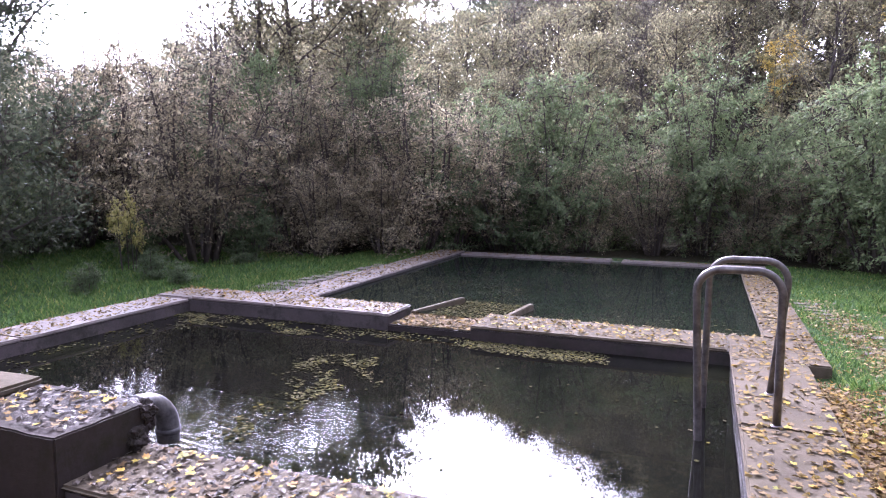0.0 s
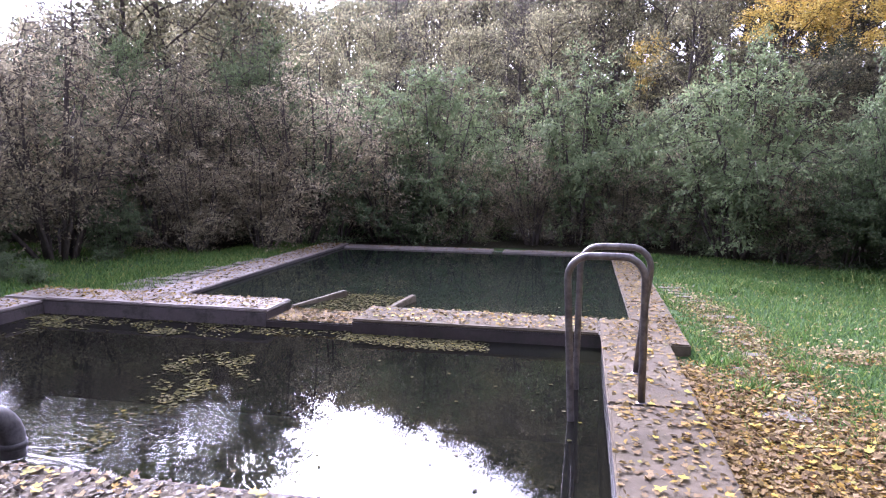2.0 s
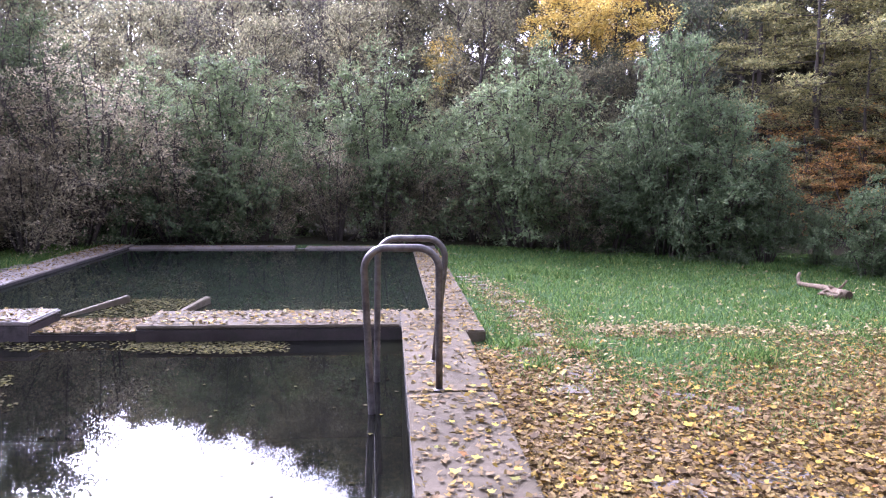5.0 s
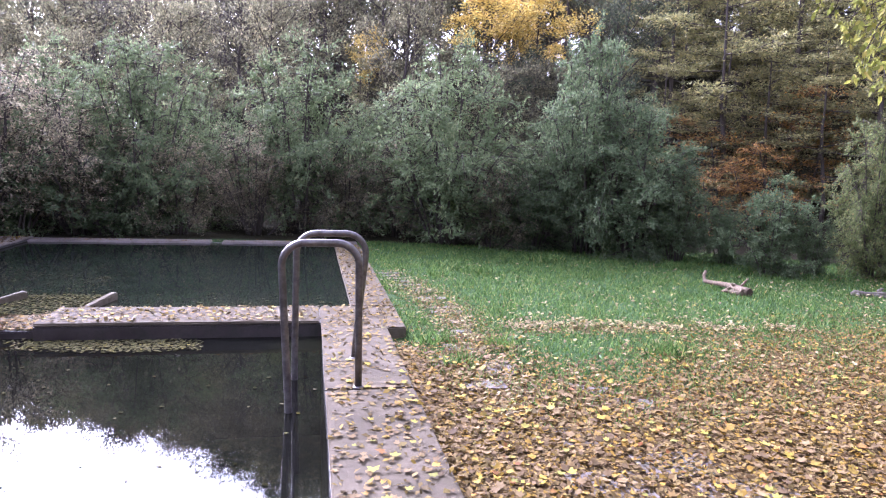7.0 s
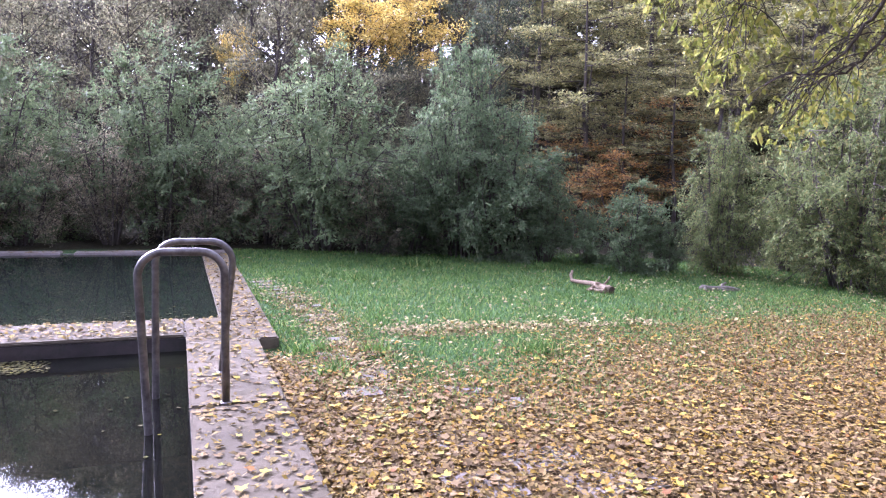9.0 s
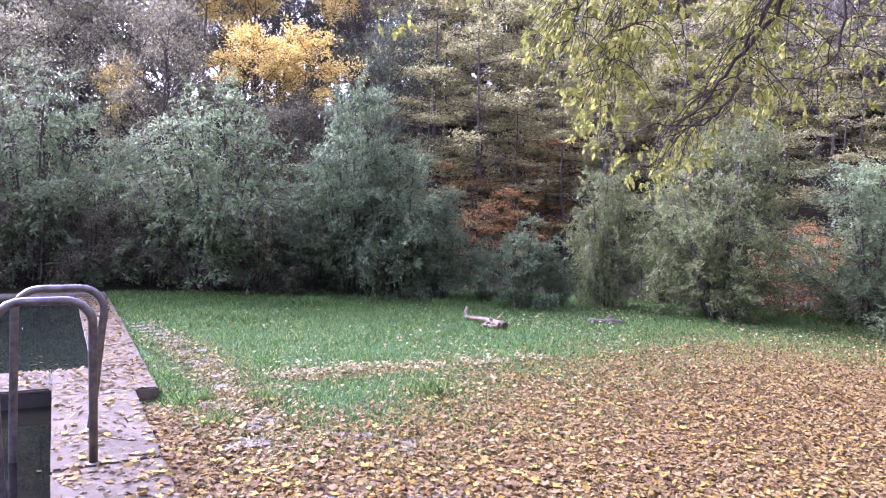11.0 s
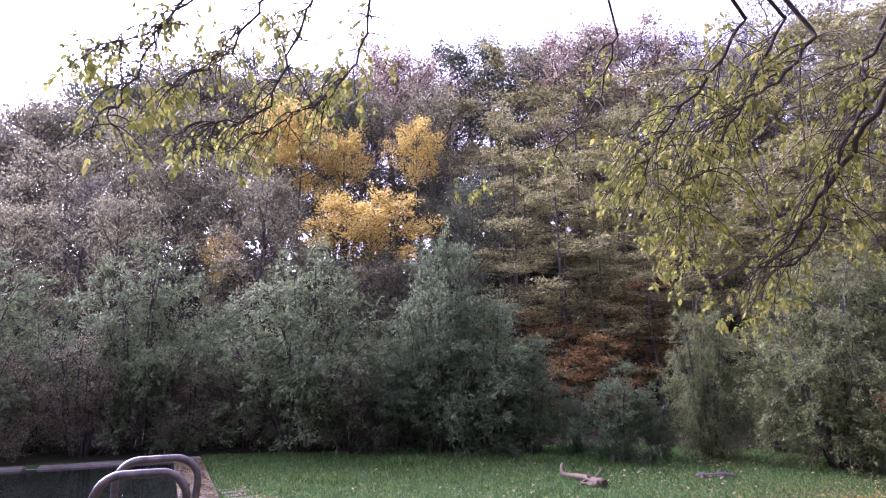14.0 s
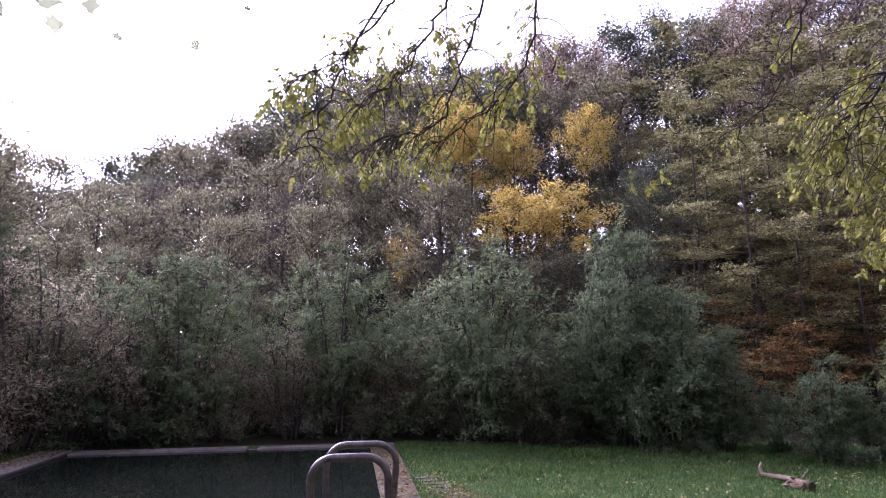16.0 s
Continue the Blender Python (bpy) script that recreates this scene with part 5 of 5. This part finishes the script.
def box_elder():
    r = np.random.default_rng(77)
    tx, ty = 5.6, -6.6
    ob = thing("box_elder", "box elder with drooping yellow-green foliage over the lawn", "tree", at=(tx, ty, land(tx, ty)))
    base = np.array([tx, ty, land(tx, ty)])
    trunk = crooked(r, (tx, ty, base[2] - 0.3), (tx - 0.7, ty + 0.3, 4.6), 0.24, 0.13, 8, 0.08)
    fork, high = trunk[5][0], trunk[8][0]
    right = [eye_point(74, 36, 5.0)]
    over = [eye_point(62, 64, 4.1), eye_point(36, 52, 3.9)]
    lead = [eye_point(60, 62, 4.0), eye_point(24, 50, 3.7)]
    # start, way in, visible course, girth, twigs at each node, share of twigs that bear leaves, how far twigs hang
    limbs = [
        (fork, right, [(3.62, -3.64, 3.08), (3.51, -3.55, 2.93), (3.39, -3.34, 2.62), (3.25, -3.17, 2.29), (3.12, -3.1, 2.09), (2.95, -3.0, 1.84)], 0.024, 2, 0.6, 0.55),
        (fork, right, [(3.66, -3.6, 3.1), (3.4, -3.3, 2.7), (3.25, -3.17, 2.29), (3.2, -3.15, 2.05), (3.06, -3.04, 1.89), (2.86, -2.92, 1.9)], 0.012, 2, 0.75, 0.45),
        (high, over, [(3.13, -3.3, 3.12), (3.01, -3.25, 2.93), (2.82, -3.14, 2.77), (2.58, -3.0, 2.6)], 0.015, 3, 0.7, 0.6),
        (fork, right, [(3.48, -3.44, 3.13), (3.42, -3.34, 2.95), (3.4, -3.33, 2.79), (3.35, -3.17, 2.39)], 0.012, 2, 0.5, 0.6),
        (fork, right, [(3.64, -3.61, 2.99), (3.63, -3.51, 2.7), (3.64, -3.47, 2.35), (3.56, -3.4, 2.14)], 0.012, 2, 0.5, 0.6),
        (high, over, [(2.82, -3.15, 3.2), (2.67, -2.95, 2.9), (2.49, -2.78, 2.61), (2.4, -2.73, 2.32)], 0.012, 4, 0.9, 0.5),
        (high, over, [(3.01, -3.21, 3.22), (2.9, -2.97, 2.77), (2.75, -2.8, 2.41), (2.62, -2.72, 2.08)], 0.012, 4, 0.9, 0.5),
        (high, over, [(2.36, -2.62, 3.28), (2.28, -2.53, 2.88), (2.04, -2.43, 2.57)], 0.007, 2, 0.35, 0.3),
        (high, lead, [(0.15, -2.48, 3.22), (0.02, -2.42, 3.05), (-0.17, -2.4, 2.91), (-0.3, -2.4, 2.81)], 0.0055, 3, 0.32, 0.24),
        (high, lead, [(-0.06, -2.35, 2.98), (-0.15, -2.3, 2.79), (-0.23, -2.27, 2.6), (-0.28, -2.28, 2.5)], 0.005, 2, 0.32, 0.22),
        (high, lead, [(0.43, -2.5, 3.22), (0.31, -2.42, 3.01), (0.19, -2.37, 2.86), (0.02, -2.34, 2.71)], 0.006, 3, 0.32, 0.27),
        (high, lead, [(0.64, -2.46, 3.28), (0.54, -2.35, 2.96), (0.42, -2.27, 2.66), (0.16, -2.29, 2.57)], 0.006, 3, 0.32, 0.28),
        (high, lead, [(0.92, -2.53, 3.28), (0.88, -2.38, 2.96), (0.73, -2.3, 2.76), (0.43, -2.21, 2.57)], 0.006, 3, 0.6, 0.3)]

    def bearing(p):
        dx, dy, dz = p[0] - EYE0[0], p[1] - EYE0[1], p[2] - EYE0[2]
        return math.degrees(math.atan2(dx, dy)), math.degrees(math.atan2(dz, math.hypot(dx, dy)))

    def open_space(p):
        """True where the foliage leaves the lawn and the wood free."""
        az, el = bearing(p)
        return el < float(np.interp(az, [-40, -8, -3, 2, 12, 15, 18, 24, 31, 37, 40, 42, 44, 48, 51, 55, 58, 62, 90], [30, 18, 16.5, 17, 17, 18, 24, 24, 19, 16, 12, 9, 5.5, 3.6, 4, 8.5, 8.5, 9, 9]))

    limb_paths, twigs, tips = [], [], []
    for start, way, course, girth, count, share, hang in limbs:
        seen = gliding([np.array(q, float) for q in course], r)
        lead_in = gliding([start] + list(way) + [seen[0]], r, 4)
        whole = lead_in[:-1] + seen
        k = len(whole)
        limb_paths.append([(p, (girth * (1 - i / k) ** 0.9 + 0.003) * (1.8 if i < len(lead_in) // 2 else 1.0)) for i, p in enumerate(whole)])
        for i in range(1, len(seen)):
            for _ in range(max(1, count - (r.uniform() < 0.7))):
                p = seen[i]
                d = seen[i] - seen[i - 1]
                d = d / (np.linalg.norm(d) + 1e-6) * 0.95 + r.normal(0, 0.55, 3)
                d[2] = abs(d[2]) * 0.25 - 0.1
                d /= np.linalg.norm(d)
                step = hang * r.uniform(0.5, 1.3) / 7
                line = [p]
                for j in range(7):
                    d = d + np.array([0, 0, -0.3]) + r.normal(0, 0.11, 3)
                    if j > 4:
                        d[2] += 0.3
                    d /= np.linalg.norm(d)
                    line.append(line[-1] + d * step)
                while len(line) > 3 and open_space(line[-1]):
                    line.pop()
                if len(line) < 4:
                    continue
                twigs.append([(q, 0.0024 * (1 - j / len(line)) + 0.0011) for j, q in enumerate(line)])
                leafy = r.uniform() < share
                for j in range(2, len(line)):
                    if r.uniform() < 0.2:
                        e = line[j] + r.normal(0, 0.06, 3) + np.array([0, 0, -r.uniform(0.0, 0.1)])
                        if not open_space(e):
                            twigs.append([(line[j], 0.002), ((line[j] + e) / 2 + r.normal(0, 0.012, 3), 0.0018), (e, 0.0014)])
                            if leafy and r.uniform() < 0.4:
                                tips.append(e)
                    if leafy and r.uniform() < 0.08 + 0.1 * j:
                        tips.append(line[j])
    # one sprig that hangs alone before the wood
    eye = np.array(EYE0)
    tips = [q + (q - eye) * r.uniform(0.0, 0.16) for q in tips]
    tips += [eye_point(28.4, 15.6, 3.7) + r.normal(0, 0.03, 3) for _ in range(3)]
    for nm, group_of, sides in [("trunk", [trunk], 10)] + [("limb", [q], 7) for q in limb_paths] + [("twig_mass", twigs, 4)]:
        vs, fs = tubes(group_of, sides)
        made = part(nm, smooth(mesh_of(nm, [v - base for v in vs], fs, TWIGBARK)), ob)
        if nm == "twig_mass":
            tagged(made, kind="stuff")
    # compound leaves of five hanging leaflets
    faces = []
    for p in tips:
        for _ in range(3):
            d = r.normal(0, 0.8, 3)
            d[2] = -abs(d[2]) - 0.6
            d /= np.linalg.norm(d)
            s = np.cross(d, r.normal(0, 1, 3))
            s /= np.linalg.norm(s)
            o = p + r.normal(0, 0.045, 3) - base
            big = r.uniform(0.55, 0.9)
            for along, out, size in ((0.03, 1, 0.034), (0.03, -1, 0.034), (0.055, 1, 0.038), (0.055, -1, 0.038), (0.072, 0, 0.046)):
                a = o + d * along * big
                w = d * (0.6 if out else 1.0) + s * out * 0.75 + np.array([0, 0, -0.25])
                w /= np.linalg.norm(w)
                n2 = np.cross(w, s if out == 0 else d)
                n2 = np.cross(w, np.cross(n2, w) * 0.6 + r.normal(0, 0.5, 3))
                n2 /= np.linalg.norm(n2) + 1e-9
                z = size * big * r.uniform(0.85, 1.25)
                faces.append([a, a + w * z * 0.28 + n2 * z * 0.26, a + w * z * 0.55 + n2 * z * 0.3, a + w * z * 1.15, a + w * z * 0.62 - n2 * z * 0.26, a + w * z * 0.32 - n2 * z * 0.28])
    part("crown", loose_faces("crown", np.array(faces), LIME), ob)
    # Unseen foliage and limbs above and behind the viewer, added to shade the ground.
    hubs = np.column_stack([r.uniform(1.0, 9.0, 60), r.uniform(-11.0, -5.6, 60), r.uniform(3.6, 6.6, 60)])
    pts = hubs[r.integers(0, 60, 9000)] + r.normal(0, 0.45, (9000, 3)) * np.array([1, 1, 0.6])
    pts = pts[(pts[:, 1] < -5.2) & (pts[:, 2] > 2.8)]
    part("upper_crown", loose_faces("upper_crown", kites(r, pts - base, 0.13, 0.08, 0.3, 0.3), LIME), ob)
    vs, fs = tubes([crooked(r, high, h, 0.05, 0.008, 6, 0.15) for h in hubs[:14]], 5)
    part("upper_limbs", smooth(mesh_of("upper_limbs", [v - base for v in vs], fs, BARK)), ob)


box_elder()


# ---- maple whose last leaves hang into the sky ----
def maple_sprig():
    r = np.random.default_rng(9)
    x, y = -2.6, -7.4
    z = land(x, y)
    base = np.array([x, y, z])
    ob = thing("young_maple", "young maple with a few pale hanging leaves", "tree", at=(x, y, z))
    trunk = crooked(r, (x, y, z - 0.2), (x + 0.3, y + 0.5, 3.4), 0.07, 0.035, 8, 0.06)
    limb = gliding([trunk[7][0], np.array([-2.0, -5.6, 3.5]), np.array([-1.5, -4.4, 3.3]), np.array([-0.9, -3.55, 3.02]), np.array([-0.3, -3.3, 2.95])], r, 5, 0.015)
    paths, faces = [[(p, 0.012 * (1 - i / len(limb)) + 0.002) for i, p in enumerate(limb)]], []
    for x0, y0, z0, size in ((-1.12, -3.56, 2.50, 0.1), (-0.98, -3.49, 2.49, 0.115), (-1.03, -3.54, 2.55, 0.125), (-0.9, -3.5, 2.56, 0.12), (-0.81, -3.44, 2.50, 0.06), (-0.57, -3.37, 2.51, 0.075), (-0.4, -3.4, 2.64, 0.06)):
        tip = np.array([x0, y0, z0])
        top = limb[int(np.argmin([np.linalg.norm(p - tip) for p in limb]))]
        paths.append([(top, 0.0012), ((top + tip) / 2 + r.normal(0, 0.02, 3), 0.001), (tip, 0.0008)])
        leaf = maple_leaves(r, np.zeros((1, 3)), size, 0.4, 0.1)[0]
        turn = np.array(Euler((math.pi / 2 + r.normal(0, 0.3), r.normal(0, 0.25), r.normal(0.1, 0.35))).to_matrix())
        leaf = leaf @ np.diag([1, -1, 1]) @ turn.T
        faces.append(leaf - leaf[0] + tip - base)
    for nm, run, sides in (("trunk", [trunk], 9), ("limb", paths[:1], 6), ("twig_mass", paths[1:], 4)):
        vs, fs = tubes(run, sides)
        made = part(nm, smooth(mesh_of(nm, [v - base for v in vs], fs, BARK)), ob)
        if nm == "twig_mass":
            tagged(made, kind="stuff")
    part("crown", loose_faces("crown", np.array(faces), PALELEAF), ob)


maple_sprig()
